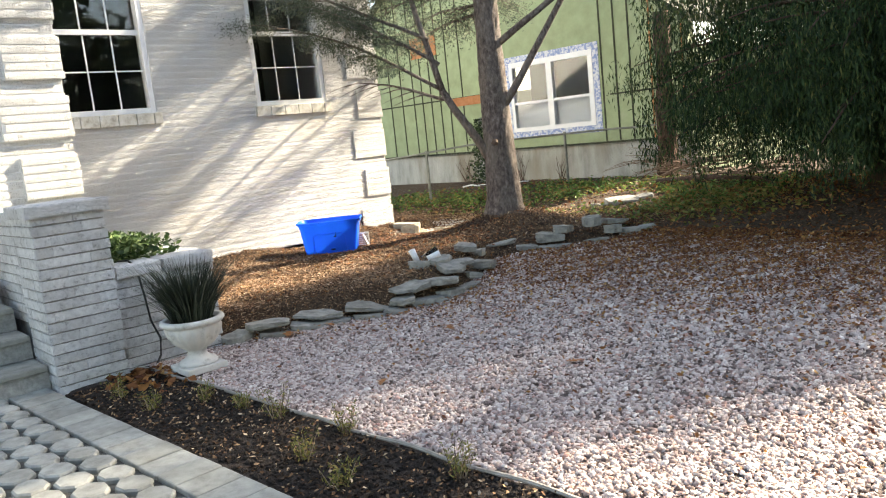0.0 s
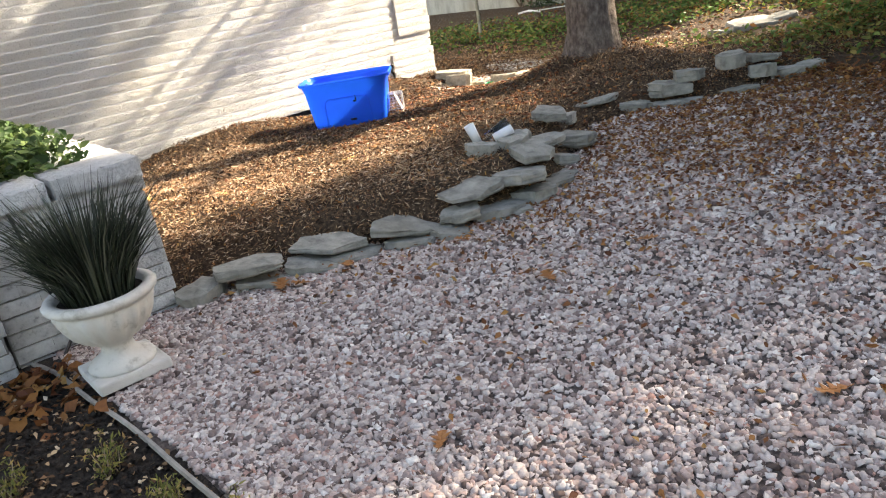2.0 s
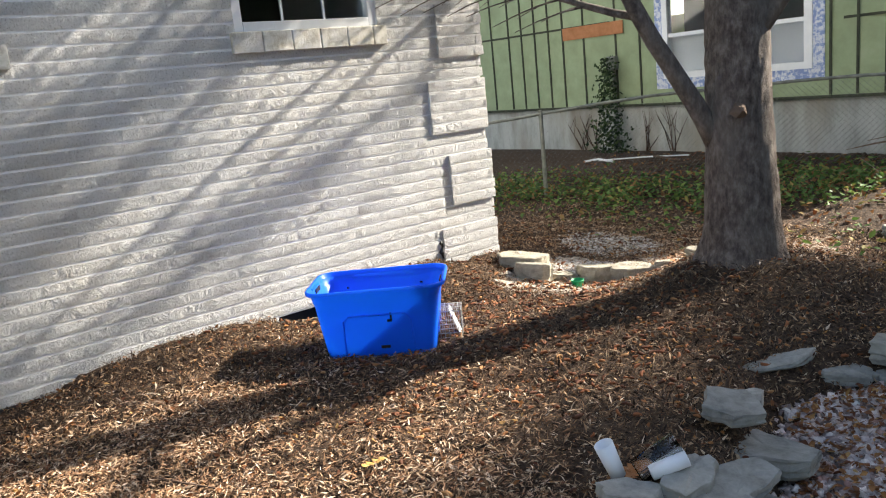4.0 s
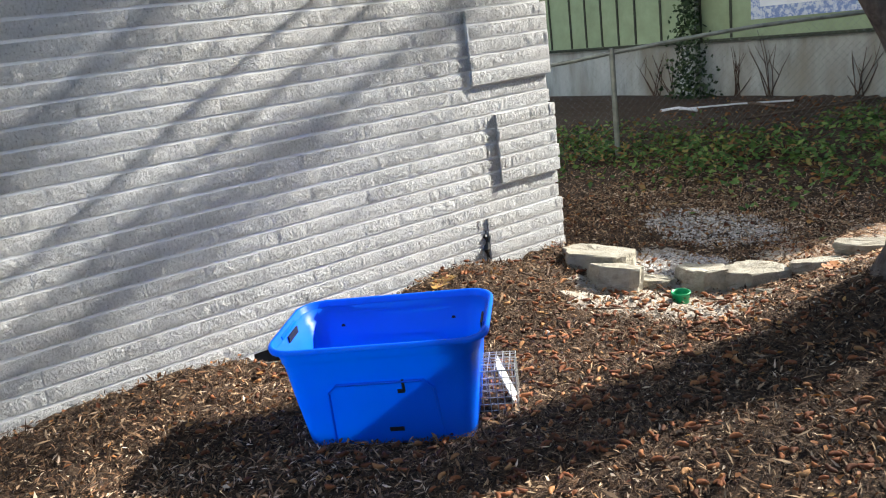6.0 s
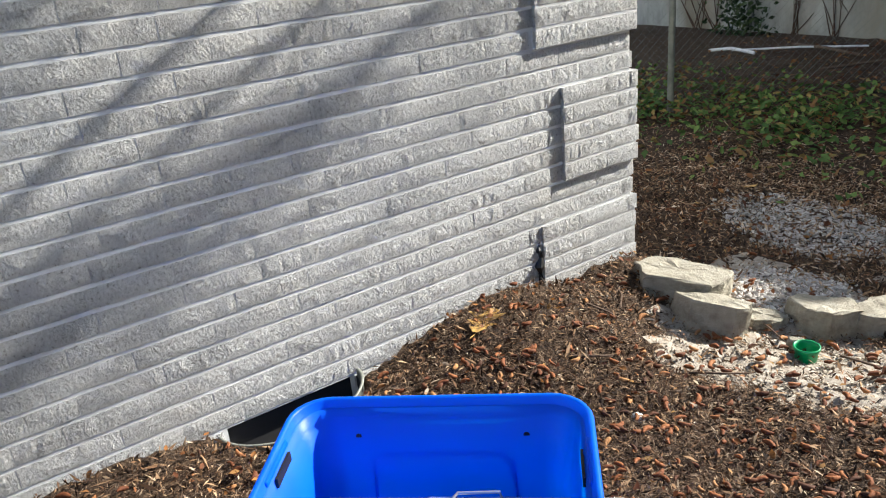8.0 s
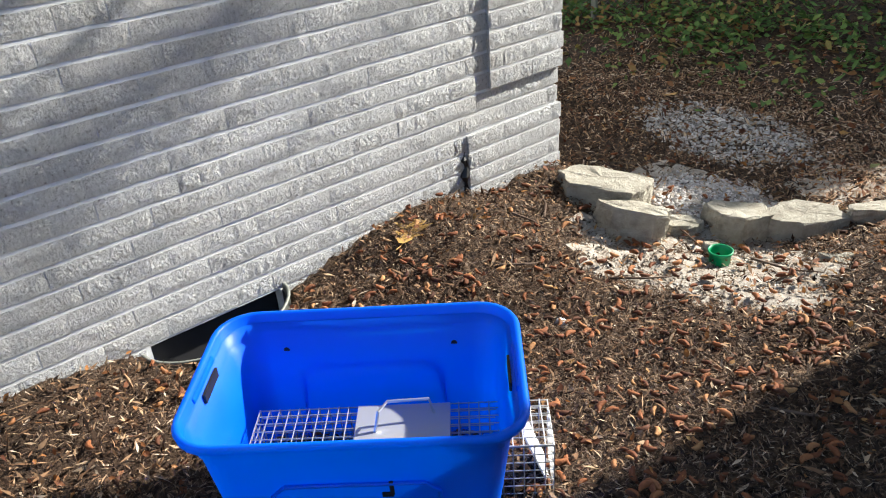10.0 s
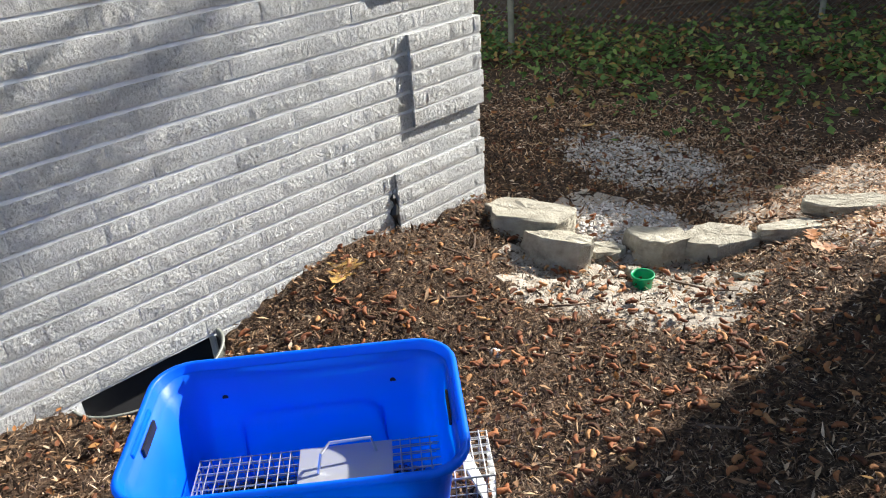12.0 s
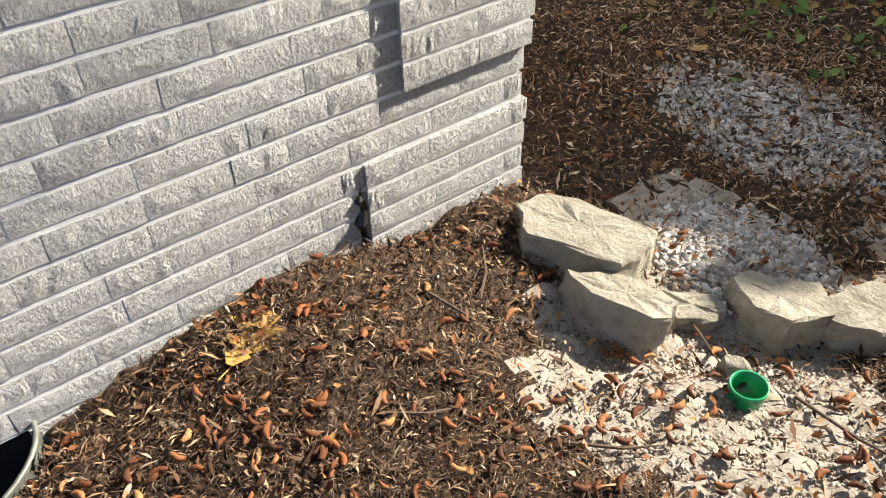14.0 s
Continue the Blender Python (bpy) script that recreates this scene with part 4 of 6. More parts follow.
# ---- urn with dark grass ----
def build_urn():
    x, y = -4.57, 3.13
    urn = thing("garden_urn", "aged white cast-stone urn on square plinth", "urn", loc=(x, y, gz(x, y) + 0.006))
    bm = box(bmesh.new(), -0.155, -0.155, 0.0, 0.155, 0.155, 0.05, 0.01)
    part("plinth", bm, M_URN, urn)
    prof = [(0.14, 0.05), (0.142, 0.065), (0.125, 0.08), (0.1, 0.09), (0.072, 0.115), (0.066, 0.14), (0.075, 0.16), (0.085, 0.165), (0.09, 0.172), (0.12, 0.19), (0.16, 0.23),
            (0.188, 0.28), (0.2, 0.325), (0.196, 0.335), (0.2, 0.345), (0.215, 0.352), (0.228, 0.365), (0.23, 0.38), (0.22, 0.392), (0.2, 0.395), (0.18, 0.388), (0.172, 0.36)]
    part("bowl", lathe(bmesh.new(), prof, 72, 0.007, 18, 0.18, 0.33), M_URN, urn, smooth=True)
    bm = bmesh.new()
    bmesh.ops.create_circle(bm, cap_ends=True, segments=32, radius=0.19, matrix=Matrix.Translation((0, 0, 0.365)))
    part("soil", bm, M_SOIL, urn)
    grass = blades((0, 0, 0.365), 1000, 0.14, 0.48, 0.25, 0.0042, 0.4)
    ob = soup("ornamental_grass", *grass, M_GRASSBLADE)
    ob.location = urn.location
    tagged(ob, "dark wispy ornamental grass growing in the urn", "grass")


def blades(at, count, spread, height, lean, width, droop=0.5):
    v, t = [], []
    n = 0
    for _ in range(count):
        a, b = rng.uniform(0, 2 * math.pi), rng.uniform(0, 2 * math.pi)
        r = spread * math.sqrt(rng.uniform())
        h = height * rng.uniform(0.55, 1.1)
        out = lean * rng.uniform(0.1, 1.3)
        d = np.array([math.cos(a), math.sin(a), 0])
        s = np.array([-math.sin(b), math.cos(b), 0]) * width * rng.uniform(0.5, 1.1)
        p0 = np.array(at) + d * r
        pts = [p0 + d * out * q ** 1.6 + np.array([0, 0, h * (q - droop * 0.25 * q ** 3)]) for q in (0, 0.35, 0.7, 1.0)]
        w = (1, 0.9, 0.6, 0.08)
        for p, k in zip(pts, w):
            v += [p + s * k, p - s * k]
        for i in range(3):
            k = n + 2 * i
            t += [(k, k + 1, k + 3), (k, k + 3, k + 2)]
        n += 8
    return v, t


# ---- border stones and rocks ----
def put_stone(x, y, dz, sx, sy, sz, turn, seed, mat, label, name="field_stone", group="", tilt=(0, 0), flat=0.35, rough=0.1):
    bm = stone(sx, sy, sz, seed, 3, rough, flat)
    ob = part(name, bm, mat)
    ob.location = (x, y, gz(x, y) + dz)
    ob.rotation_euler = (radians(tilt[0]), radians(tilt[1]), radians(turn))
    return tagged(ob, label, "stone", group)


def flag(sx, sy, sz, seed, corners=7):
    """A broken flagstone: an angular outline, split layered sides, a flat uneven top with chipped edges."""
    r = random.Random(seed)
    ring = []
    turn = r.uniform(0, 6.28)
    for k in range(corners):
        a = turn + 2 * math.pi * (k + r.uniform(-0.3, 0.3)) / corners
        c, q = math.cos(a), math.sin(a)
        m = (abs(c) ** 3.2 + abs(q) ** 3.2) ** (-1 / 3.2) * r.uniform(0.76, 1.07)
        ring.append(Vector((c * m * sx / 2, q * m * sy / 2, 0)))
    edge = []
    for k, p in enumerate(ring):
        n = ring[(k + 1) % corners]
        for f in (0.0, 0.36, 0.7):
            edge.append(p.lerp(n, f) + Vector((r.gauss(0, 0.006), r.gauss(0, 0.006), 0)) * (1 if f else 0.3))
    bm = bmesh.new()
    lift = (r.uniform(-0.12, 0.12), r.uniform(-0.12, 0.12))
    rows = []
    for h, g in ((0.0, 0.93), (0.22, 1.0), (0.42, 0.965), (0.5, 1.0), (0.8, 0.99), (0.95, 0.98), (1.0, 0.955)):
        rows.append([bm.verts.new((p.x * g + r.gauss(0, 0.003), p.y * g + r.gauss(0, 0.003), h * (sz + lift[0] * p.x + lift[1] * p.y) + r.gauss(0, 0.0018))) for p in edge])
    m = len(edge)
    inner = [bm.verts.new((p.x * 0.5, p.y * 0.5, sz + 0.5 * (lift[0] * p.x + lift[1] * p.y) + r.gauss(0, 0.0035))) for p in edge]
    rows.append(inner)
    for a, b in zip(rows, rows[1:]):
        for k in range(m):
            k2 = (k + 1) % m
            bm.faces.new((a[k], a[k2], b[k2]))
            bm.faces.new((a[k], b[k2], b[k]))
    mid = bm.verts.new((0, 0, sz + r.gauss(0, 0.003)))
    for k in range(m):
        bm.faces.new((inner[k], inner[(k + 1) % m], mid))
    bm.faces.new(rows[0][::-1])
    return bm


def put_flag(x, y, dz, sx, sy, sz, turn, seed, mat, label, name="field_stone", group="", tilt=(0, 0), corners=7):
    ob = part(name, flag(sx, sy, sz, seed, corners), mat)
    ob.location = (x, y, gz(x, y) + dz)
    ob.rotation_euler = (radians(tilt[0]), radians(tilt[1]), radians(turn))
    return tagged(ob, label, "stone", group)


def build_border():
    low = "flat grey field stone laid low beside the gravel"
    high = "flat grey field stone stacked on the border"
    g = "stacked border stones"
    rows = [  # x, y, above ground, length, width, height, turn, upper
        (-5.2, 3.62, -0.03, 0.30, 0.24, 0.17, 75, 0), (-5.12, 3.9, 0.09, 0.42, 0.24, 0.08, 68, 1), (-5.08, 3.93, -0.03, 0.36, 0.22, 0.1, 70, 0),
        (-5.0, 4.2, -0.03, 0.3, 0.24, 0.11, 50, 0), (-5.06, 4.32, 0.08, 0.42, 0.27, 0.07, 60, 1), (-4.92, 4.42, -0.03, 0.36, 0.25, 0.1, 40, 0),
        (-4.85, 4.72, 0.07, 0.42, 0.25, 0.07, 62, 1), (-4.78, 4.72, -0.03, 0.3, 0.22, 0.1, 55, 0), (-4.66, 4.9, -0.03, 0.28, 0.2, 0.1, 50, 0),
        (-4.69, 5.06, 0.05, 0.24, 0.2, 0.09, 70, 1), (-4.72, 5.2, 0.09, 0.42, 0.28, 0.08, 74, 1), (-4.64, 5.25, -0.03, 0.34, 0.26, 0.12, 70, 0), (-4.54, 5.32, -0.02, 0.2, 0.2, 0.09, 20, 0),
        (-4.65, 5.5, 0.1, 0.36, 0.34, 0.09, 85, 1), (-4.6, 5.55, -0.03, 0.34, 0.28, 0.13, 60, 0), (-4.76, 5.74, 0.07, 0.34, 0.26, 0.09, 100, 1), (-4.64, 5.84, -0.03, 0.44, 0.2, 0.1, 118, 0),
        (-4.84, 5.94, 0.07, 0.32, 0.19, 0.08, 78, 1), (-4.76, 6.02, -0.03, 0.3, 0.22, 0.1, 50, 0), (-4.92, 6.31, 0.02, 0.44, 0.32, 0.11, 28, 0), (-5.02, 6.25, 0.1, 0.26, 0.22, 0.09, 50, 1), (-5.15, 6.56, -0.01, 0.18, 0.16, 0.11, 20, 0)]
    for i, (x, y, dz, a, b, c, turn, up) in enumerate(rows):
        x, y = x + (0.15 if y < 6 else 0.09), y + (0.06 if y < 5 else 0.02)
        put_flag(x, y, dz * 0.8, a * 1.06, b * 1.12, c * 0.62, turn, 200 + i, M_FIELDSTONE, high if up else low, group=g, tilt=(random.Random(i).uniform(-5, 5), random.Random(i + 50).uniform(-4, 8)), corners=5 + i % 2)
    far = [(-5.18, 6.95, 0.0, 0.55, 0.14, 0.06, 62, 0), (-4.95, 7.12, -0.01, 0.3, 0.18, 0.09, 45, 0), (-4.82, 7.33, 0.05, 0.4, 0.28, 0.16, 48, 1), (-4.72, 7.3, -0.02, 0.46, 0.24, 0.1, 40, 0),
           (-4.74, 7.47, 0.13, 0.32, 0.24, 0.13, 40, 1), (-4.62, 7.85, 0.1, 0.32, 0.26, 0.18, 30, 1), (-4.45, 7.7, -0.02, 0.34, 0.24, 0.11, 40, 0), (-4.45, 8.02, 0.06, 0.26, 0.22, 0.15, 70, 1),
           (-4.35, 8.2, 0.0, 0.3, 0.22, 0.13, 20, 0), (-4.3, 8.45, 0.0, 0.3, 0.24, 0.1, 60, 0), (-4.6, 8.3, 0.06, 0.46, 0.3, 0.07, 50, 1)]
    for i, (x, y, dz, a, b, c, turn, up) in enumerate(far):
        x, y = x + 0.04, y + 0.1
        put_flag(x, y, dz * 0.8, a * 0.86, b * 0.84, c * 0.6, turn, 260 + i, M_FIELDSTONE, "pale grey field stone in a small pile", group="stone pile by the tree", corners=5 + i % 2)
    # broken pot pieces and scraps dropped behind the border
    put_flag(-4.86, 5.58, -0.02, 0.25, 0.19, 0.08, 50, 301, M_FIELDSTONE, "small grey stone among broken scraps", tilt=(0, 5), corners=5)
    put_flag(-4.78, 5.79, -0.02, 0.26, 0.17, 0.09, 85, 302, M_FIELDSTONE, "small grey stone among broken scraps", tilt=(4, 0), corners=6)
    # tan rocks at the house corner
    put_flag(-7.57, 7.65, -0.03, 0.47, 0.27, 0.14, 20, 310, M_TANROCK, "large flat tan sandstone rock by the house corner", "rock", tilt=(-6, 3), corners=7)
    put_flag(-7.325, 7.545, -0.04, 0.32, 0.16, 0.165, 12, 333, M_TANROCK, "blocky tan sandstone rock on sandy soil", "rock", tilt=(-9, 6), corners=6)
    put_flag(-7.1, 7.93, -0.03, 0.3, 0.2, 0.13, 32, 312, M_TANROCK, "blocky tan sandstone rock on sandy soil", "rock", tilt=(-4, 3), corners=6)
    put_flag(-6.91, 8.12, -0.03, 0.34, 0.18, 0.12, 52, 319, M_TANROCK, "flat tan sandstone rock on sandy soil", "rock", tilt=(3, 4), corners=7)
    put_flag(-7.24, 7.77, -0.015, 0.26, 0.13, 0.05, 45, 314, M_TANROCK, "thin tan stone slab between the rocks", "rock", corners=6)
    put_flag(-6.66, 8.39, -0.01, 0.52, 0.13, 0.055, 50, 315, M_TANROCK, "long thin tan stone slab", "stone_slab", corners=6)
    put_flag(-6.55, 8.66, -0.01, 0.55, 0.14, 0.055, 44, 316, M_TANROCK, "long thin tan stone slab", "stone_slab", corners=6)
    put_stone(-7.035, 7.69, -0.01, 0.085, 0.075, 0.06, 0, 317, M_TANROCK, "small round tan stone beside the cup", "rock", flat=0.5)
    put_flag(-6.62, 7.86, -0.02, 0.16, 0.08, 0.045, 30, 321, M_TANROCK, "small broken tan stone half sunk in mulch", "rock", corners=5)
    put_flag(-5.5, 9.95, -0.04, 0.66, 0.46, 0.1, 60, 318, M_FIELDSTONE, "flat pale rock slab half buried", "rock_slab", tilt=(6, -4))
    put_flag(-5.32, 10.12, 0.0, 0.34, 0.24, 0.05, 20, 319, M_FIELDSTONE, "flat pale slate slab leaning on the larger slab", "rock_slab", tilt=(4, -7))
    put_flag(-5.7, 9.66, -0.02, 0.34, 0.24, 0.06, 75, 320, M_FIELDSTONE, "small flat pale slate slab beside the larger slab", "rock_slab", tilt=(-3, 5))


def build_cup():
    x, y = -6.97, 7.63
    cup = thing("cup", "small green plastic cup standing on sandy soil", "cup", loc=(x, y, gz(x, y)))
    part("body", lathe(bmesh.new(), [(0.036, 0), (0.038, 0.003), (0.042, 0.046), (0.047, 0.048), (0.047, 0.057), (0.042, 0.057), (0.039, 0.04), (0.034, 0.006)], 28), M_CUP, cup, smooth=True)


def build_well():
    """A window well: a half-round metal rim against the wall, open below, its deep shade painted black."""
    well = thing("window_well", "dark window well with curved grey metal rim", "window well", loc=(WALL_X, 6.01, 0.265))
    bm = bmesh.new()
    rings = []
    for rx, ry, z in ((0.18, 0.262, -0.8), (0.18, 0.262, 0.075), (0.186, 0.268, 0.083), (0.176, 0.256, 0.083), (0.174, 0.254, 0.07), (0.174, 0.254, -0.8)):
        rings.append([bm.verts.new((rx * math.sin(math.pi * k / 20) + 0.004, ry * math.cos(math.pi * k / 20), z + 0.035 * max(0, math.cos(math.pi * k / 20)))) for k in range(21)])
    for a, b in zip(rings, rings[1:]):
        for k in range(20):
            bm.faces.new((a[k], a[k + 1], b[k + 1], b[k]))
    part("rim", bm, M_STEEL, well, smooth=True)
    # foundation face and lining are coloured black in place of the well's shade
    part("foundation", box(bmesh.new(), -0.2, -0.246, -0.85, -0.04, 0.246, 0.108), M_UNLIT, well, "foundation face painted black for the shade in the well")
    bm = bmesh.new()
    rings = [[bm.verts.new((0.171 * math.sin(math.pi * k / 20) + 0.004, 0.25 * math.cos(math.pi * k / 20), z + 0.035 * max(0, math.cos(math.pi * k / 20)))) for k in range(21)] for z in (0.062, -0.78)]
    for k in range(20):
        bm.faces.new((rings[0][k], rings[0][k + 1], rings[1][k + 1], rings[1][k]))
    part("lining", bm, M_UNLIT, well, "inner lining painted black for the shade in the well", smooth=True)
    bm = box(bmesh.new(), -0.06, -0.25, -0.81, 0.165, 0.25, -0.79)
    part("bottom", bm, M_SOIL, well)


def build_vent():
    """A low dark basement vent at the wall foot, with a pale metal end piece."""
    vent = thing("basement_vent", "low dark basement vent with pale metal end piece", "vent", loc=(WALL_X, 4.0, 0.27))
    part("opening", box(bmesh.new(), -0.02, -0.36, -0.1, 0.012, 0.35, 0.03, 0.004), M_BLACK, vent, "black opening")
    bm = tube(bmesh.new(), [(0.0, 0.36, 0.04), (0.03, 0.37, 0.02), (0.05, 0.36, -0.06)], 0.009, 8)
    part("end_piece", bm, M_STEEL, vent, smooth=True)


def build_corner_drain():
    """A short black drain stub in the joint beside the lowest quoin."""
    bm = tube(bmesh.new(), [(WALL_X + 0.001, 7.15, 0.42), (WALL_X + 0.003, 7.136, 0.5), (WALL_X - 0.001, 7.151, 0.535), (WALL_X - 0.001, 7.138, 0.57), (WALL_X - 0.002, 7.148, 0.6)], [0.02, 0.022, 0.013, 0.016, 0.006], 7)
    tagged(part("drain_stub", bm, M_BLACK), "short black drain stub against the brick corner", "pipe")


def build_hose():
    pts = [(-5.3, 2.93, 0.87), (-5.16, 2.95, 0.88), (-5.07, 2.97, 0.84), (-5.065, 3.0, 0.6), (-5.07, 3.02, 0.4), (-5.065, 3.07, 0.25), (-5.06, 3.05, 0.12), (-5.0, 2.98, 0.065), (-4.9, 2.9, 0.07)]
    tagged(part("cable", tube(bmesh.new(), pts, 0.008, 8), M_HOSE, smooth=True), "black rubber cable hanging over the planter wall", "cable")


# ---- trees ----
def limb(bm, start, way, length, r0, r1, bend, seed, steps=7, sides=8):
    r = random.Random(seed)
    p, d = Vector(start), Vector(way).normalized()
    pts, rad = [p.copy()], [r0]
    for k in range(steps):
        d = (d + Vector(bend) / steps + Vector((r.gauss(0, 0.05), r.gauss(0, 0.05), r.gauss(0, 0.03)))).normalized()
        p = p + d * length / steps
        pts.append(p.copy())
        rad.append(r0 + (r1 - r0) * (k + 1) / steps)
    tube(bm, pts, rad, sides)
    return pts


def sprays(points, count, size, droop, width, length):
    """Needle sprays: small narrow blades set about points."""
    k = count
    idx = rng.integers(0, len(points), k)
    at = np.asarray([tuple(p) for p in points])[idx] + rng.normal(0, size, (k, 3))
    yaw = rng.uniform(0, 2 * math.pi, k)
    pitch = rng.normal(droop, 0.5, k)
    base = np.array([(0, 0, 0), (0.45, 0.5, 0.03), (1, 0, 0), (0.45, -0.5, 0.03)], float)
    tri = np.array([(0, 1, 2), (0, 2, 3)])
    sc = np.stack([length * rng.uniform(0.5, 1.3, k), width * rng.uniform(0.6, 1.3, k), np.ones(k) * length], -1)
    return scatter(base, tri, at, sc, turns_of(yaw, pitch, rng.uniform(-1, 1, k)))


def build_tree():
    x, y = -5.91, 7.97
    z = gz(x, y)
    tree = thing("spruce_tree", "bare-trunked spruce with scaly bark and thin needles", "tree", loc=(x, y, z))
    bm = bmesh.new()
    prof = [(0, 0.27), (0.08, 0.24), (0.25, 0.215), (0.6, 0.195), (1.0, 0.185), (1.5, 0.17), (2.2, 0.15), (3.2, 0.13), (4.5, 0.1), (6.5, 0.06), (8.5, 0.02)]
    rings = []
    heights = list(np.arange(0, 2.6, 0.035)) + [h for h, r in prof if h > 2.6]
    n = 64
    for h in heights:
        r = float(np.interp(h, [p[0] for p in prof], [p[1] for p in prof]))
        ring = []
        for k in range(n):
            a = 2 * math.pi * k / n
            q = r * (1 + 0.05 * noise.noise(Vector((math.cos(a) * 2, math.sin(a) * 2, h * 1.5))) + 0.12 * max(0, math.cos(5 * a)) * max(0, 1 - h / 0.2))
            q += 0.008 * noise.noise(Vector((math.cos(a) * r * 40, math.sin(a) * r * 40, h * 14))) + 0.004 * noise.noise(Vector((math.cos(a) * r * 95, math.sin(a) * r * 95, h * 40)))
            ring.append(bm.verts.new((q * math.cos(a) - 0.008 * h, q * math.sin(a), h - 0.05)))
        rings.append(ring)
    for a, b in zip(rings, rings[1:]):
        for k in range(n):
            bm.faces.new((a[k], a[(k + 1) % n], b[(k + 1) % n], b[k]))
    trunk = part("trunk", bm, M_BARK, tree, smooth=True)
    knot = stone(0.09, 0.09, 0.06, 77, 2)
    knot.transform(Matrix.Translation((0.11, -0.17, 0.85)) @ Matrix.Rotation(1.2, 4, "X"))
    part("knot", knot, M_TWIG, trunk, "pale pruned knot")
    tips = []
    left, right = Vector((-0.69, -0.72, 0)), Vector((0.69, 0.72, 0))
    up = Vector((0, 0, 1))
    bm = bmesh.new()
    pts = limb(bm, (-0.1, -0.1, 0.66), left * 0.52 + Vector((0.17, -0.17, 0.86)), 1.05, 0.062, 0.045, (0, 0, 0.1), 1)
    tips += limb(bm, pts[-1], left * 0.3 + up * 0.95, 2.6, 0.042, 0.015, (0, 0, 0.2), 21, 9)[4:]
    for q, w, ln, sd in ((pts[-1], left * 0.85 + up * 0.35, 2.3, 22), (pts[-1] + up * 0.3, left * 0.8 + up * 0.45, 1.7, 23), (pts[-2], left * 0.7 + Vector((-0.4, 0.3, 0.15)), 1.3, 24), (pts[-1] + left * 0.1 + up * 0.6, left * 0.9 + up * 0.4, 2.6, 25)):
        side = limb(bm, q, w + up * 0.12, ln, 0.024, 0.006, (0, 0, -0.25), sd, 8)
        tips += side[2:]
        for k, p in enumerate(side[2:]):
            for sg in (-1, 1):
                tips += limb(bm, p, w + Vector((0.5, -0.5, -0.1)) * sg + up * -0.1, 0.45, 0.006, 0.002, (0, 0, -0.3), sd * 10 + k, 3, 4)[1:]
    part("limb", bm, M_BARK, tree, smooth=True)
    for i, (s, w, ln, a, b) in enumerate((((0.1, 0.0, 1.25), right * 0.66 + up * 0.75, 2.6, 0.05, 0.025), ((0.1, 0.05, 2.05), right * 0.8 + up * 0.5, 2.0, 0.045, 0.02))):
        bm = bmesh.new()
        limb(bm, s, w, ln, a, b, (0, 0, 0.15), i + 5)
        part("limb", bm, M_BARK, tree, smooth=True)
    r = random.Random(12)
    bm = bmesh.new()
    crown = []
    for i in range(74):
        h = r.uniform(3.0, 7.8) if i > 9 else r.uniform(2.6, 3.3)
        a = r.uniform(0, 2 * math.pi) if i > 9 else r.uniform(3.0, 4.3)
        if h < 5.5 and math.cos(a - 0.1) > 0.3:
            a += math.pi * 0.75
        ln = (3.5 - 0.32 * h) * r.uniform(0.75, 1.15)
        pts = limb(bm, (0, 0, h), (math.cos(a), math.sin(a), r.uniform(0.05, 0.35)), ln, 0.03, 0.006, (0, 0, -0.25), 100 + i, 6, 5)
        crown += pts[2:]
        for q in pts[2:]:
            for _ in range(2):
                b = a + r.choice((-1, 1)) * r.uniform(0.6, 1.2)
                crown += limb(bm, q, (math.cos(b), math.sin(b), -0.25), r.uniform(0.25, 0.6), 0.007, 0.002, (0, 0, -0.4), r.random(), 3, 4)[1:]
    for i in range(9):
        h = r.uniform(2.4, 5.0)
        a = r.uniform(1.5, 3.1)
        pts = limb(bm, (0, 0, h), (math.cos(a), math.sin(a), r.uniform(0.0, 0.3)), r.uniform(1.4, 2.7), 0.026, 0.006, (0, 0, -0.2), 400 + i, 6, 5)
        crown += pts[1:]
        for q in pts[1:]:
            for _ in range(3):
                b = a + r.choice((-1, 1)) * r.uniform(0.6, 1.2)
                crown += limb(bm, q, (math.cos(b), math.sin(b), -0.2), r.uniform(0.25, 0.6), 0.007, 0.002, (0, 0, -0.4), r.random(), 3, 4)[1:]
    part("branch_work", bm, M_BARK, tree)
    tips, crown = [p for p in tips if p.z > 1.82], [p for p in crown if p.z > 1.9 and not (p.x > -0.25 and p.z < 5.0)]
    # open lanes between the boughs, through which the low sun reaches the house wall
    def open_lane(p):
        k = (p.x + x - WALL_X) / 0.24
        wy, wz = p.y + y - k, p.z + z - 0.66 * k
        return abs(wz - 0.95 - 0.5 * (wy - 4.9)) < 0.17 and 4.2 < wy < 6.9 or abs(wz - 1.95 - 0.5 * (wy - 4.5)) < 0.2 and 3.2 < wy < 5.6
    crown, tips = [p for p in crown if not open_lane(p)], [p for p in tips if not open_lane(p)]
    held = np.repeat(rng.uniform(size=len(crown) // 14 + 1) < 0.75, 14)[:len(crown)]
    v1, t1 = sprays([p for p, k in zip(crown, held) if k], 74000, 0.08, 0.3, 0.0125, 0.07)
    v2, t2 = sprays(tips, 22000, 0.06, 0.5, 0.008, 0.05)
    soup("needles", np.concatenate([v1, v2]), np.concatenate([t1, t2 + len(v1)]), M_NEEDLE, tree)


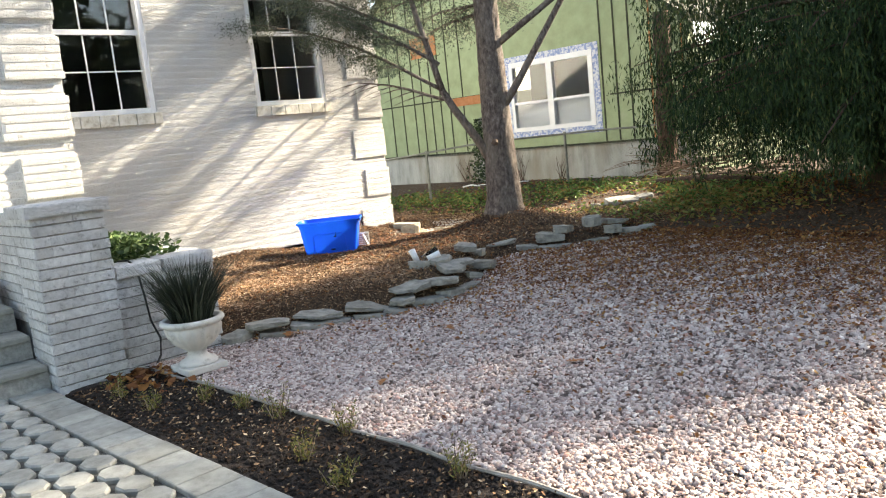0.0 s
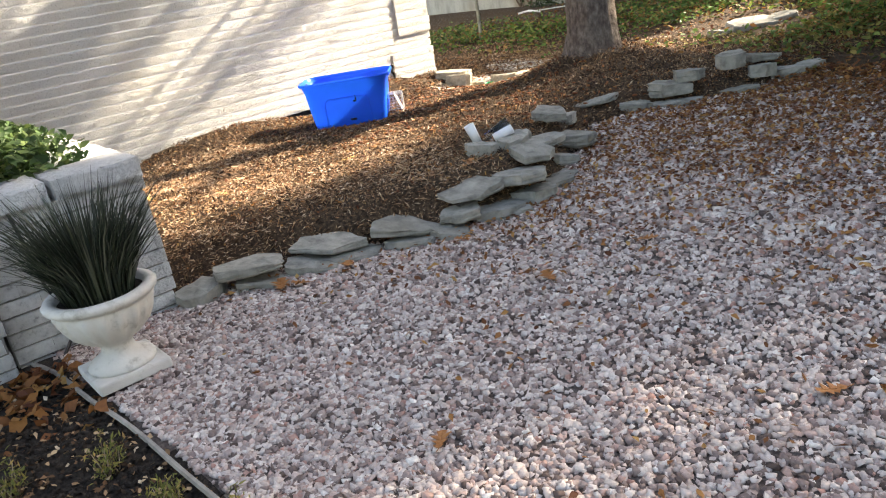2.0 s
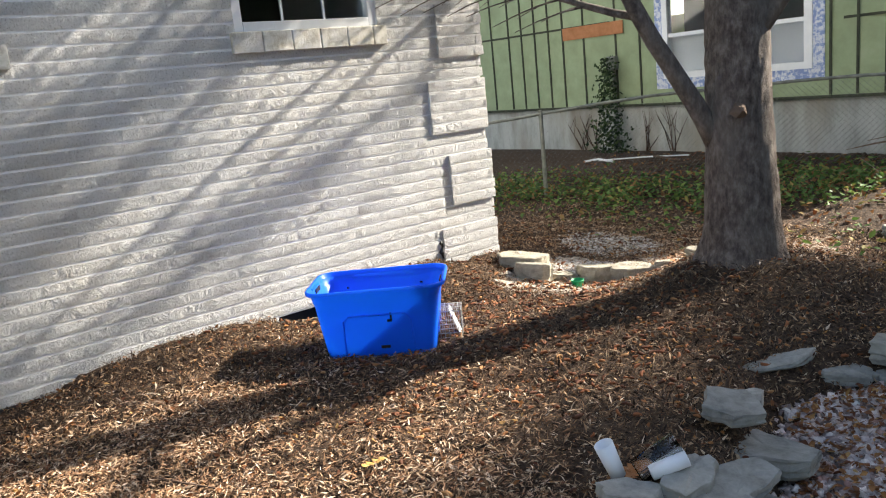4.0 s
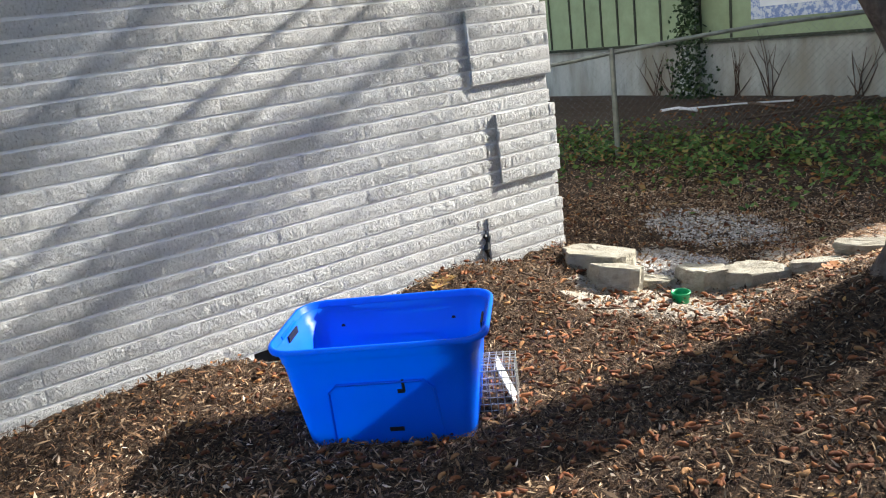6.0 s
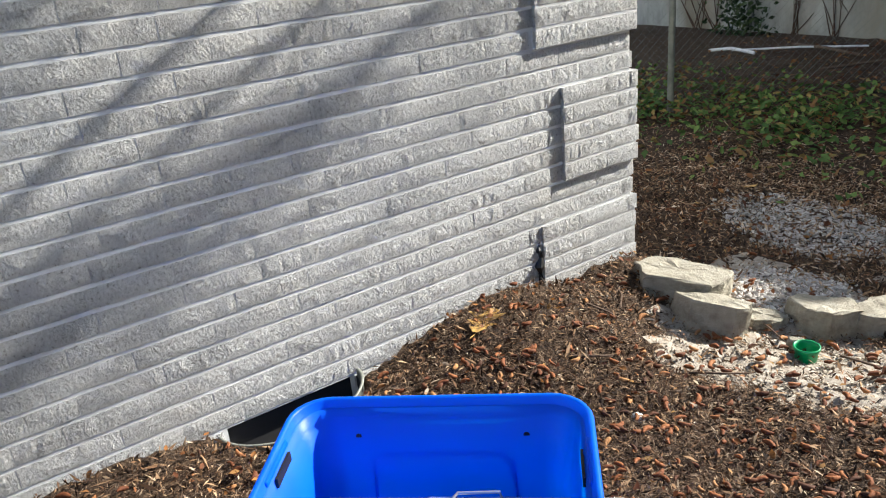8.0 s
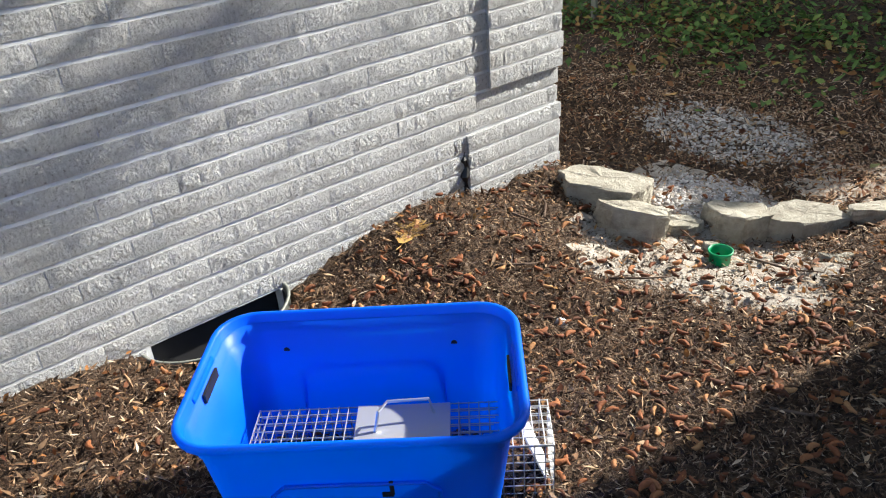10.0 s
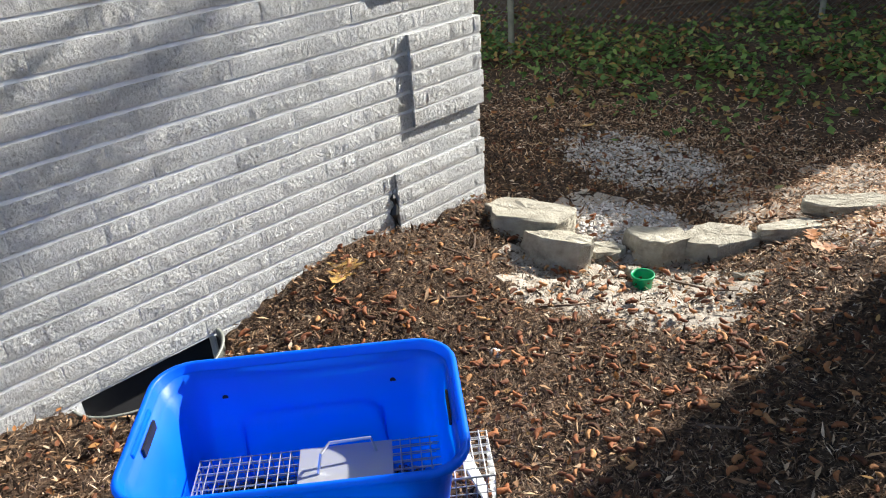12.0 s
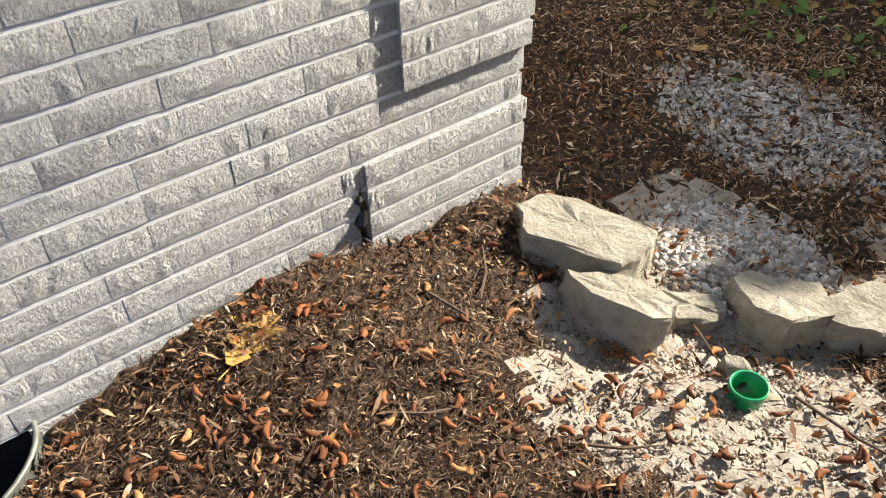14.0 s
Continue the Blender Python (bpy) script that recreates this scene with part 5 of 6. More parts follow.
def build_evergreen(x, y, height, reach, seed, count=90, amount=150000, skirt=0.35):
    """A weeping evergreen: long limbs with hanging curtains of needles."""
    z = gz(x, y)
    r = random.Random(seed)
    tree = thing("weeping_evergreen", "dark weeping evergreen with hanging needle curtains", "tree", loc=(x, y, z))
    part("trunk", tube(bmesh.new(), [(0, 0, -0.05), (0.03, 0, 1.5), (0, 0.03, 4), (0, 0, height)], [0.26, 0.2, 0.13, 0.02], 14), M_REDBARK, tree, smooth=True)
    bm = bmesh.new()
    hang = []
    for i in range(count):
        h = skirt + 0.6 + (height - 1.2) * r.random() ** 1.3
        a = r.uniform(0, 2 * math.pi)
        ln = max(0.5, reach * (1 - 0.25 * h / height if h < 3.6 else 0.68 - 0.4 * h / height) * r.uniform(0.75, 1.1))
        pts = limb(bm, (0, 0, h), (math.cos(a), math.sin(a), 0.25), ln, 0.035, 0.006, (0, 0, -0.55), seed * 100 + i, 7, 5)
        for q in pts[1:]:
            for _ in range(7 if q.x < -1.0 else 4):
                hang.append((q + Vector((r.gauss(0, 0.16), r.gauss(0, 0.16), 0)), min(r.uniform(0.3, 1.5), max(0.12, q.z - r.uniform(0.05, skirt) - max(0.05 * math.hypot(q.x, q.y), 0.75 * (-q.x - 1.1))))))
    part("branch_work", bm, M_REDBARK, tree)
    pts = []
    for q, ln in hang:
        n = int(ln / 0.03)
        sway = Vector((r.gauss(0, 0.06), r.gauss(0, 0.06), 0))
        pts += [q + sway * (k / n) + Vector((0, 0, -ln * k / n)) for k in range(n)]
    v, t = sprays(pts, amount, 0.06, 1.15, 0.015, 0.085)
    soup("needles", v, t, M_EVERGREEN, tree)


TOTE = build_tote()
build_trap(TOTE)
build_urn()
build_border()
build_cup()
build_well()
build_vent()
build_corner_drain()
build_hose()
build_tree()
build_evergreen(-2.4, 10.9, 9.0, 2.95, 3, 240, 560000, 0.35)
build_evergreen(-0.1, 11.6, 7.0, 2.6, 5, 90, 90000, 0.25)
# added behind the first one to block the bright background and shade the ground
build_evergreen(-2.0, 13.8, 7.5, 2.8, 7, 110, 120000, 0.15)

# ---- loose cover: crushed stone, mulch, cones, leaves ----
def pebbles(name, x, y, size, mat, label, lift=0.3):
    k = len(x)
    z = ground_z(x, y) + size * lift
    sc = np.stack([size * rng.uniform(0.7, 1.35, k), size * rng.uniform(0.6, 1.1, k), size * rng.uniform(0.45, 0.9, k)], -1)
    v, t = scatter(*octa_cut(), np.stack([x, y, z], -1), sc, turns_of(rng.uniform(0, 6.28, k), rng.normal(0, 0.4, k), rng.normal(0, 0.4, k)), 0.16)
    return tagged(soup(name, v, t, mat), label, "gravel", kind="stuff")


def octa_cut():
    """A chunky crushed-stone shape: a cube with uneven corners."""
    v = np.array([(a, b, c) for a in (-0.75, 0.75) for b in (-0.75, 0.75) for c in (-0.7, 0.7)], float)
    q = [(0, 1, 3, 2), (4, 6, 7, 5), (0, 4, 5, 1), (2, 3, 7, 6), (1, 5, 7, 3)]
    return v, np.array([t for a, b, c, d in q for t in ((a, b, c), (a, c, d))])


def build_gravel():
    n = 92000
    u = rng.uniform(0, 1, n)
    y = 2.9 + 5.7 * u ** 1.4
    x = -5.2 + 6.0 * rng.uniform(0, 1, n) ** 1.3
    keep = (x > border_x(y) - 0.02 + rng.normal(0, 0.03, n)) & (y > 3.08 + 0.05 * (x + 3) + rng.normal(0, 0.012, n))
    keep &= ~((np.abs(x + 4.57) < 0.15) & (np.abs(y - 3.13) < 0.15)) & (y < 8.1 + rng.normal(0, 0.25, n))
    x, y = x[keep], y[keep]
    size = rng.uniform(0.009, 0.0175, len(x)) * (1 + 0.3 * (y > 5.5))
    pebbles("gravel", x, y, size, M_PEBBLE, "pinkish grey crushed stone gravel")
    # fine chips that fill the gaps between the larger stones
    n = 46000
    y = 2.95 + 4.2 * rng.uniform(0, 1, n) ** 1.3
    x = rng.uniform(-4.9, -0.3, n)
    ok = (x > border_x(y)) & (y > 3.1 + 0.05 * (x + 3)) & ~((np.abs(x + 4.57) < 0.15) & (np.abs(y - 3.13) < 0.15))
    x, y = x[ok], y[ok]
    k = len(x)
    base = np.array([(-0.8, -0.7, 0), (0.9, -0.5, 0), (0.7, 0.8, 0), (-0.7, 0.7, 0), (0.1, 0.05, 0.9)], float)
    size = rng.uniform(0.007, 0.014, k)
    sc = np.stack([size * rng.uniform(0.8, 1.3, k), size, size * rng.uniform(0.6, 1.2, k)], -1)
    v, t = scatter(base, np.array([(0, 1, 4), (1, 2, 4), (2, 3, 4), (3, 0, 4)]), np.stack([x, y, ground_z(x, y) + 0.001], -1), sc, turns_of(rng.uniform(0, 6.28, k), rng.normal(0, 0.25, k), rng.normal(0, 0.25, k)), 0.14)
    tagged(soup("gravel_chips", v, t, M_PEBBLE), "small pinkish chips between the gravel stones", "gravel", kind="stuff")
    n = 4800
    a, r = rng.uniform(0, 6.28, n), rng.uniform(0, 1, n) ** 0.5 + rng.normal(0, 0.09, n)
    small = rng.uniform(size=n) < 0.36
    x = np.where(small, -7.31 + 0.27 * r * np.cos(a), -7.72 + 0.46 * r * np.cos(a))
    y = np.where(small, 8.09 + 0.24 * r * np.sin(a), 8.85 + 0.36 * r * np.sin(a))
    pebbles("gravel_patch", x, y, rng.uniform(0.006, 0.014, n), M_PALEPEBBLE, "pale crushed stone spilled beside the rocks")


def build_crumbs():
    n = 5000
    x, y = -7.0 + rng.normal(0, 0.34, n), 7.58 + rng.normal(0, 0.24, n)
    ok = (x > WALL_X + 0.1) & (x < -5.9)
    pebbles("sand_crumbs", x[ok], y[ok], rng.uniform(0.0015, 0.0065, ok.sum()), M_CRUMB, "pale crumbs of sandy soil round the rocks")


M_CRUMB = island_ramp("sandy crumbs", [(0.0, (0.14, 0.11, 0.08)), (0.5, (0.34, 0.29, 0.23)), (1.0, (0.54, 0.49, 0.42))], 0.9, 90)


def bed_points(n, y0=3.55, y1=9.6):
    x, y = rng.uniform(-8.9, -3.2, n), rng.uniform(y0, y1, n)
    ok = (x < border_x(y) - 0.02) & ((x > WALL_X + 0.02) | (y > CORNER_Y + 0.05))
    ok &= ((x - WALL_X) / 0.2) ** 2 + ((y - 6.01) / 0.29) ** 2 > 1
    return x[ok], y[ok]


M_NEEDLEMAT = island_ramp("brown fallen needles", [(0.0, (0.03, 0.017, 0.01)), (0.4, (0.1, 0.058, 0.034)), (0.75, (0.2, 0.13, 0.085)), (1.0, (0.36, 0.27, 0.19))], 0.9)


def build_mulch():
    x, y = bed_points(200000)
    near = zone(x, y) == 3
    ok = ~near | (rng.uniform(size=len(x)) < 0.28)
    x, y = x[ok], y[ok]
    k = len(x)
    base = np.array([(-1, -0.5, 0), (0.1, -0.6, 0.3), (1, 0, 0), (-0.1, 0.6, 0.3)], float)
    tri = np.array([(0, 1, 3), (1, 2, 3)])
    big = 1 + 0.9 * (rng.uniform(size=k) < 0.15)
    sc = np.stack([rng.uniform(0.005, 0.019, k) * big, rng.uniform(0.002, 0.006, k) * big, rng.uniform(0.003, 0.009, k)], -1)
    p = np.stack([x, y, ground_z(x, y) + rng.uniform(0.0, 0.03, k)], -1)
    v, t = scatter(base, tri, p, sc, turns_of(rng.uniform(0, 6.28, k), rng.normal(0, 0.5, k), rng.normal(0, 0.5, k)), 0.1)
    tagged(soup("mulch", v, t, M_LITTER), "shredded bark and dry needles over the bed", "mulch", kind="stuff")
    # a mat of fine brown needles round the tote and the house corner
    n = 150000
    x, y = -6.9 + rng.normal(0, 0.75, n), 6.55 + rng.normal(0, 0.85, n)
    ok = (x > WALL_X + 0.02) & (x < border_x(y) - 0.1) & ((zone(x, y) == 0) | (rng.uniform(size=n) < 0.05)) & (((x - WALL_X) / 0.2) ** 2 + ((y - 6.01) / 0.29) ** 2 > 1) & (y < 8.2)
    x, y = x[ok], y[ok]
    k = len(x)
    sc = np.stack([rng.uniform(0.006, 0.017, k), rng.uniform(0.0008, 0.0021, k), rng.uniform(0.003, 0.008, k)], -1)
    p = np.stack([x, y, ground_z(x, y) + rng.uniform(0.004, 0.026, k)], -1)
    v, t = scatter(base, tri, p, sc, turns_of(rng.uniform(0, 6.28, k), rng.normal(0, 0.35, k), rng.normal(0, 0.5, k)), 0.1)
    tagged(soup("needle_mat", v, t, M_NEEDLEMAT), "fine brown fallen needles matted on the ground", "needles", kind="stuff")
    # pale dry needles, thick towards the entry end of the bed
    x, y = bed_points(220000, 3.55, 6.4)
    patch = 0.5 + 0.5 * np.sin(3.1 * x + 2 * np.sin(2.3 * y)) * np.sin(2.7 * y - x)
    ok = rng.uniform(size=len(x)) < (0.05 + 0.95 * ss(6.0, 4.9, y) * ss(-7.35, -6.6, x - 0.12 * (y - 5))) * (0.08 + 0.85 * patch)
    x2, y2 = rng.normal(-6.4, 0.5, 9000), rng.normal(8.75, 0.4, 9000)
    x3, y3 = rng.normal(-7.9, 0.75, 12000), rng.normal(9.25, 0.45, 12000)
    x, y = np.concatenate([x[ok], x2, x3]), np.concatenate([y[ok], y2, y3])
    ok = (np.hypot(x + 5.91, y - 7.97) > 0.25) & ((x > WALL_X + 0.02) | (y > CORNER_Y + 0.06))
    ok &= np.hypot((x + 7.72) / 0.46, (y - 8.85) / 0.36) > rng.uniform(0.6, 1.1, len(x))
    x, y = x[ok], y[ok]
    k = len(x)
    sc = np.stack([rng.uniform(0.007, 0.026, k), rng.uniform(0.0018, 0.0068, k), rng.uniform(0.003, 0.009, k)], -1)
    p = np.stack([x, y, ground_z(x, y) + rng.uniform(0.006, 0.028, k)], -1)
    v, t = scatter(base, tri, p, sc, turns_of(rng.uniform(0, 6.28, k), rng.normal(0, 0.3, k), rng.normal(0, 0.5, k)), 0.1)
    tagged(soup("dry_needles", v, t, M_STRAW), "straw-coloured dry needles strewn over the mulch", "needles", kind="stuff")


def build_cones():
    n = 2700
    x, y = bed_points(n * 3, 5.2, 8.6)
    d = np.hypot((x + 6.7) / 1.1, (y - 6.6) / 1.0)
    clump = np.sin(9 * x + 3 * np.sin(5 * y)) * np.sin(8 * y - 2 * x)
    keep = rng.uniform(size=len(x)) < np.exp(-d ** 2) * (0.7 + 1.0 * (clump > 0.25))
    x, y = x[keep], y[keep]
    k = len(x)
    seg, sides = 5, 6
    base, tri = [], []
    for i in range(seg + 1):
        q = i / seg
        r = (0.6, 0.95, 1.0, 1.0, 0.85, 0.45)[i]
        for s in range(sides):
            a = 2 * math.pi * s / sides
            base.append(((q - 0.5) * 2, math.cos(a) * r + 0.85 * (q - 0.5) ** 2 * 4, math.sin(a) * r))
    for i in range(seg):
        for s in range(sides):
            a, b = i * sides + s, i * sides + (s + 1) % sides
            tri += [(a, b, b + sides), (a, b + sides, a + sides)]
    ln = rng.uniform(0.012, 0.022, k)
    sc = np.stack([ln, ln * 0.42, ln * 0.42], -1)
    p = np.stack([x, y, ground_z(x, y) + 0.024], -1)
    v, t = scatter(np.array(base), np.array(tri), p, sc, turns_of(rng.uniform(0, 6.28, k), rng.normal(0, 0.2, k), rng.uniform(0, 6.28, k) * 0), 0.05)
    tagged(soup("spruce_cones", v, t, M_CONE, smooth=False), "fallen orange brown spruce cones on mulch", "cones", kind="stuff")


def leaf_shape():
    base = np.array([(0, -1, 0), (0.55, -0.3, 0.15), (0.35, 0.4, 0.1), (0, 1, 0.05), (-0.35, 0.4, 0.1), (-0.55, -0.3, 0.15), (0, 0, -0.03)], float)
    tri = np.array([(6, 0, 1), (6, 1, 2), (6, 2, 3), (6, 3, 4), (6, 4, 5), (6, 5, 0)])
    return base, tri


def leaves(name, x, y, size, mat, label, lift=(0.01, 0.04), tilt=0.35, category="leaves", z=None):
    k = len(x)
    z0 = ground_z(x, y) if z is None else z
    p = np.stack([x, y, z0 + rng.uniform(lift[0], lift[1], k)], -1)
    s = size * rng.uniform(0.6, 1.3, k)
    sc = np.stack([s, s, s], -1)
    v, t = scatter(*leaf_shape(), p, sc, turns_of(rng.uniform(0, 6.28, k), rng.normal(0, tilt, k), rng.normal(0, tilt, k)), 0.08)
    return tagged(soup(name, v, t, mat), label, category, kind="stuff")


M_PLANTERIVY = island_ramp("planter ivy leaves", [(0.0, (0.02, 0.045, 0.012)), (0.6, (0.05, 0.1, 0.028)), (1.0, (0.13, 0.18, 0.06))], 0.6, through_light=0.2)
M_DARKIVY = island_ramp("dark ivy leaves", [(0.0, (0.012, 0.025, 0.01)), (0.6, (0.03, 0.06, 0.02)), (1.0, (0.08, 0.12, 0.04))], 0.6, through_light=0.15)


def build_vines():
    """Bare creepers fanned over the foundation of the green house."""
    r = random.Random(71)
    for x in (-11.55, -11.3, -10.35, -9.9, -8.9):
        vine = thing("wall_vine", "bare brown creeper climbing the stained foundation", "vine", "creepers on the foundation", (x, 12.815, gz(x, 12.8)))
        for k in range(6):
            bm = bmesh.new()
            pts = limb(bm, (r.uniform(-0.05, 0.05), 0, -0.02), (r.uniform(-0.9, 0.9), 0, 1), r.uniform(0.45, 0.9), 0.007, 0.002, (r.uniform(-0.3, 0.3), 0, 0.1), k + int(x * 9), 6, 5)
            limb(bm, pts[3], (r.uniform(-0.8, 0.8), 0, 0.8), 0.25, 0.005, 0.002, (0, 0, 0.2), k + 7, 4, 4)
            part("stem", bm, M_REDBARK, vine)


def build_cover():
    n = 34000
    x, y = rng.uniform(-11, -3.4, n), rng.uniform(8.4, 12.2, n)
    band = np.exp(-((y - 10.3 - 0.28 * (x + 8.1) - 0.12 * np.sin(x * 1.7)) / 0.55) ** 2) * (x < -6.3) + np.exp(-(((x + 4.7) / 0.9) ** 2 + ((y - 10.3) / 0.9) ** 2)) * 1.1 + 0.5 * np.exp(-((y - 11.3) / 0.5) ** 2) * (x > -8.4)
    band *= 0.45 + 0.55 * (np.sin(x * 4.3 + 2 * np.sin(y * 3)) * np.sin(y * 5.1 + x) > -0.2)
    ok = (rng.uniform(size=n) < band) & (np.hypot((x + 5.5) / 0.62, (y - 9.98) / 0.45) > 1)
    leaves("groundcover", x[ok], y[ok], 0.03, M_LEAFGREEN, "patchy green groundcover leaves by the fence", (0.01, 0.11), 0.5, "groundcover")
    n = 2200
    x, y = rng.normal(-4.3, 0.75, n), rng.normal(10.0, 0.5, n)
    ok = np.hypot((x + 5.5) / 0.6, (y - 9.98) / 0.42) > 1
    leaves("yellow_litter", x[ok], y[ok], 0.034, M_YELLOWGREEN, "yellowing leaves lying round the rock slab", (0.01, 0.06), 0.5)
    n = 13000
    x, y = rng.uniform(-10.5, 0.8, n), rng.uniform(8.2, 12.6, n)
    ok = rng.uniform(size=n) < 0.09 + 0.13 * (y > 9.6) + 0.78 * (x > -5.0)
    leaves("leaf_litter", x[ok], y[ok], 0.024, M_BROWNLEAF, "brown fallen leaves under the trees", (0.005, 0.05), 0.5)
    n = 40000
    x, y = rng.uniform(-5.2, 0.4, n), 3.2 + 5.4 * rng.uniform(size=n) ** 0.42
    ok = (x > border_x(y)) & (rng.uniform(size=n) < 0.12 + 0.88 * ss(4.9, 7.0, y) + 0.8 * np.exp(-(x - border_x(y)) / 0.5))
    leaves("leaf_scatter", x[ok], y[ok], 0.017, M_BROWNLEAF, "reddish leaf scraps on the gravel", (0.018, 0.036), 0.4)
    x, y = bed_points(9000, 3.6, 8.8)
    ok = rng.uniform(size=len(x)) < 0.35 + 0.5 * (np.sin(3.7 * x + 1.3 * y) * np.sin(4.1 * y - x) > 0.1)
    leaves("bed_scraps", x[ok], y[ok], 0.013, M_BROWNLEAF, "reddish brown leaf scraps on the mulch bed", (0.016, 0.036), 0.5)
    n = 3200
    x = rng.uniform(-4.95, -0.8, n)
    y = rng.uniform(2.4, 3.05, n) + 0.05 * (x + 3)
    leaves("soil_scraps", x, y, 0.013, M_LITTER, "bits of bark and stone on dark soil", (0.002, 0.02), 0.5, "litter")
    n = 5000
    x = rng.uniform(-4.95, -0.8, n)
    pebbles("soil_clods", x, rng.uniform(2.4, 3.03, n) + 0.05 * (x + 3), rng.uniform(0.004, 0.017, n), M_SOIL, "crumbly dark clods of planting soil")
    n = 130
    x, y = -4.95 + np.abs(rng.normal(0, 0.28, n)), 2.8 + rng.normal(0, 0.1, n)
    leaves("pier_leaves", x, y, 0.04, M_BROWNLEAF, "brown leaves drifted against the planter foot", (0.005, 0.04), 0.6)
    n = 2600
    x, y = rng.uniform(-6.8, -5.28, n), rng.uniform(2.83, 3.44, n)
    leaves("planter_ivy", x, y, 0.03, M_PLANTERIVY, "dense green ivy filling the planter", (0.0, 0.27), 0.6, "plant", np.full(n, 0.745) - 0.05 * (y > 3.38))
    n = 1100
    a, h = rng.uniform(0, 6.28, n), rng.uniform(0.0, 1.3, n) ** 1.4
    leaves("climbing_ivy", -10.85 + rng.normal(0, 0.13, n) * (1.5 - 0.8 * h), 12.62 + 0.1 * np.sin(a), 0.032, M_DARKIVY, "ivy climbing the conduit on the green wall", (0, 0.02), 1.2, "plant", 0.35 + h)


def lobed_leaf(name, x, y, size, turn, mat, label, seed):
    """One oak leaf: lobes on both sides of a rib, curling up at the ends."""
    r = random.Random(seed)
    bm = bmesh.new()
    rib = [bm.verts.new((0, q * size, size * 0.12 * abs(q - 0.5))) for q in np.linspace(0, 1, 9)]
    for sgn in (-1, 1):
        prev = rib[0]
        edge = []
        for k, q in enumerate(np.linspace(0, 1, 9)):
            w = (0.05, 0.22, 0.1, 0.36, 0.12, 0.42, 0.14, 0.22, 0.0)[k] * r.uniform(0.85, 1.15) * size
            edge.append(bm.verts.new((sgn * w, (q + (0.07 if k % 2 else 0)) * size, size * (0.12 * abs(q - 0.5) + 0.5 * (w / size) ** 2 * r.uniform(0.3, 1.6)))))
        for k in range(8):
            f = (rib[k], rib[k + 1], edge[k + 1], edge[k])
            bm.faces.new(f if sgn < 0 else f[::-1])
    tube(bm, [(0, -0.25 * size, 0.01), (0, 0, 0.002), (0, size * 0.9, 0.002 + size * 0.04)], [0.0015, 0.0015, 0.0006], 5)
    ob = part(name, bm, mat)
    ob.location = (x, y, gz(x, y) + 0.022)
    ob.rotation_euler = (r.uniform(-0.15, 0.15), r.uniform(-0.15, 0.15), turn)
    return tagged(ob, label, "leaf", "fallen oak leaves")


def build_oak_leaves():
    spots = [(-7.66, 6.66, 0.17, 0.5, 1), (-4.72, 3.98, 0.13, 1.0, 0), (-4.66, 4.12, 0.1, 2.4, 0), (-4.68, 4.38, 0.12, 4.0, 0), (-6.3, 3.98, 0.12, 2.0, 1), (-4.95, 5.68, 0.12, 0.5, 0), (-5.75, 5.2, 0.1, 3.0, 1), (-3.55, 4.75, 0.11, 1.2, 0),
             (-3.5, 5.3, 0.1, 5.2, 0), (-6.42, 8.1, 0.1, 2.2, 0), (-6.55, 8.22, 0.1, 0.4, 0), (-8.2, 9.1, 0.12, 3.3, 1), (-3.0, 3.6, 0.09, 0.7, 0), (-2.2, 4.6, 0.1, 2.6, 0), (-4.3, 4.9, 0.08, 1.9, 0), (-6.0, 4.3, 0.09, 5.0, 1)]
    for i, (x, y, s, t, pale) in enumerate(spots):
        lobed_leaf("oak_leaf", x, y, s, t, M_YELLOWLEAF if pale else M_ORANGELEAF, "pale yellow dry oak leaf on mulch" if pale else "orange brown dry oak leaf", i)
    lobed_leaf("oak_leaf", -4.8, 5.44, 0.13, 60, M_ORANGELEAF, "orange brown dry oak leaf", 71)


M_ORANGELEAF = material("orange oak leaf", [(0.3, (0.26, 0.09, 0.025)), (0.7, (0.42, 0.18, 0.06))], 30, 0.6, 0.3, 90)
M_YELLOWGREEN = island_ramp("yellowing sprigs", [(0.0, (0.09, 0.1, 0.025)), (0.5, (0.2, 0.2, 0.055)), (0.85, (0.3, 0.24, 0.07)), (1.0, (0.36, 0.2, 0.08))], 0.7, through_light=0.25)


def build_sprigs():
    """Small yellowing plants set out along the soil strip."""
    for i, (x, y, h) in enumerate(((-3.1, 2.93, 0.2), (-2.45, 2.68, 0.17), (-2.05, 2.62, 0.12), (-1.65, 2.98, 0.2), (-4.0, 2.55, 0.14), (-3.85, 2.83, 0.14), (-2.55, 3.02, 0.16), (-4.45, 2.5, 0.15), (-3.5, 2.9, 0.1))):
        z = gz(x, y) - 0.005
        plant = thing("sprig_plant", "small yellowing sprig plant in dark soil", "plant", "plants in the soil strip", (x, y, z))
        bm = bmesh.new()
        pts = []
        r = random.Random(i + 3)
        for k in range(11):
            a = r.uniform(0, 6.28)
            pts += limb(bm, (r.uniform(-0.03, 0.03), r.uniform(-0.03, 0.03), 0), (math.cos(a) * 0.45, math.sin(a) * 0.45, 1), h * r.uniform(0.6, 1.1), 0.003, 0.001, (0, 0, 0.1), i * 20 + k, 4, 4)[1:]
        part("stem", bm, M_TWIG, plant)
        v, t = sprays(pts, 260, 0.012, -0.5, 0.007, 0.026)
        soup("foliage", v, t, M_YELLOWGREEN, plant)


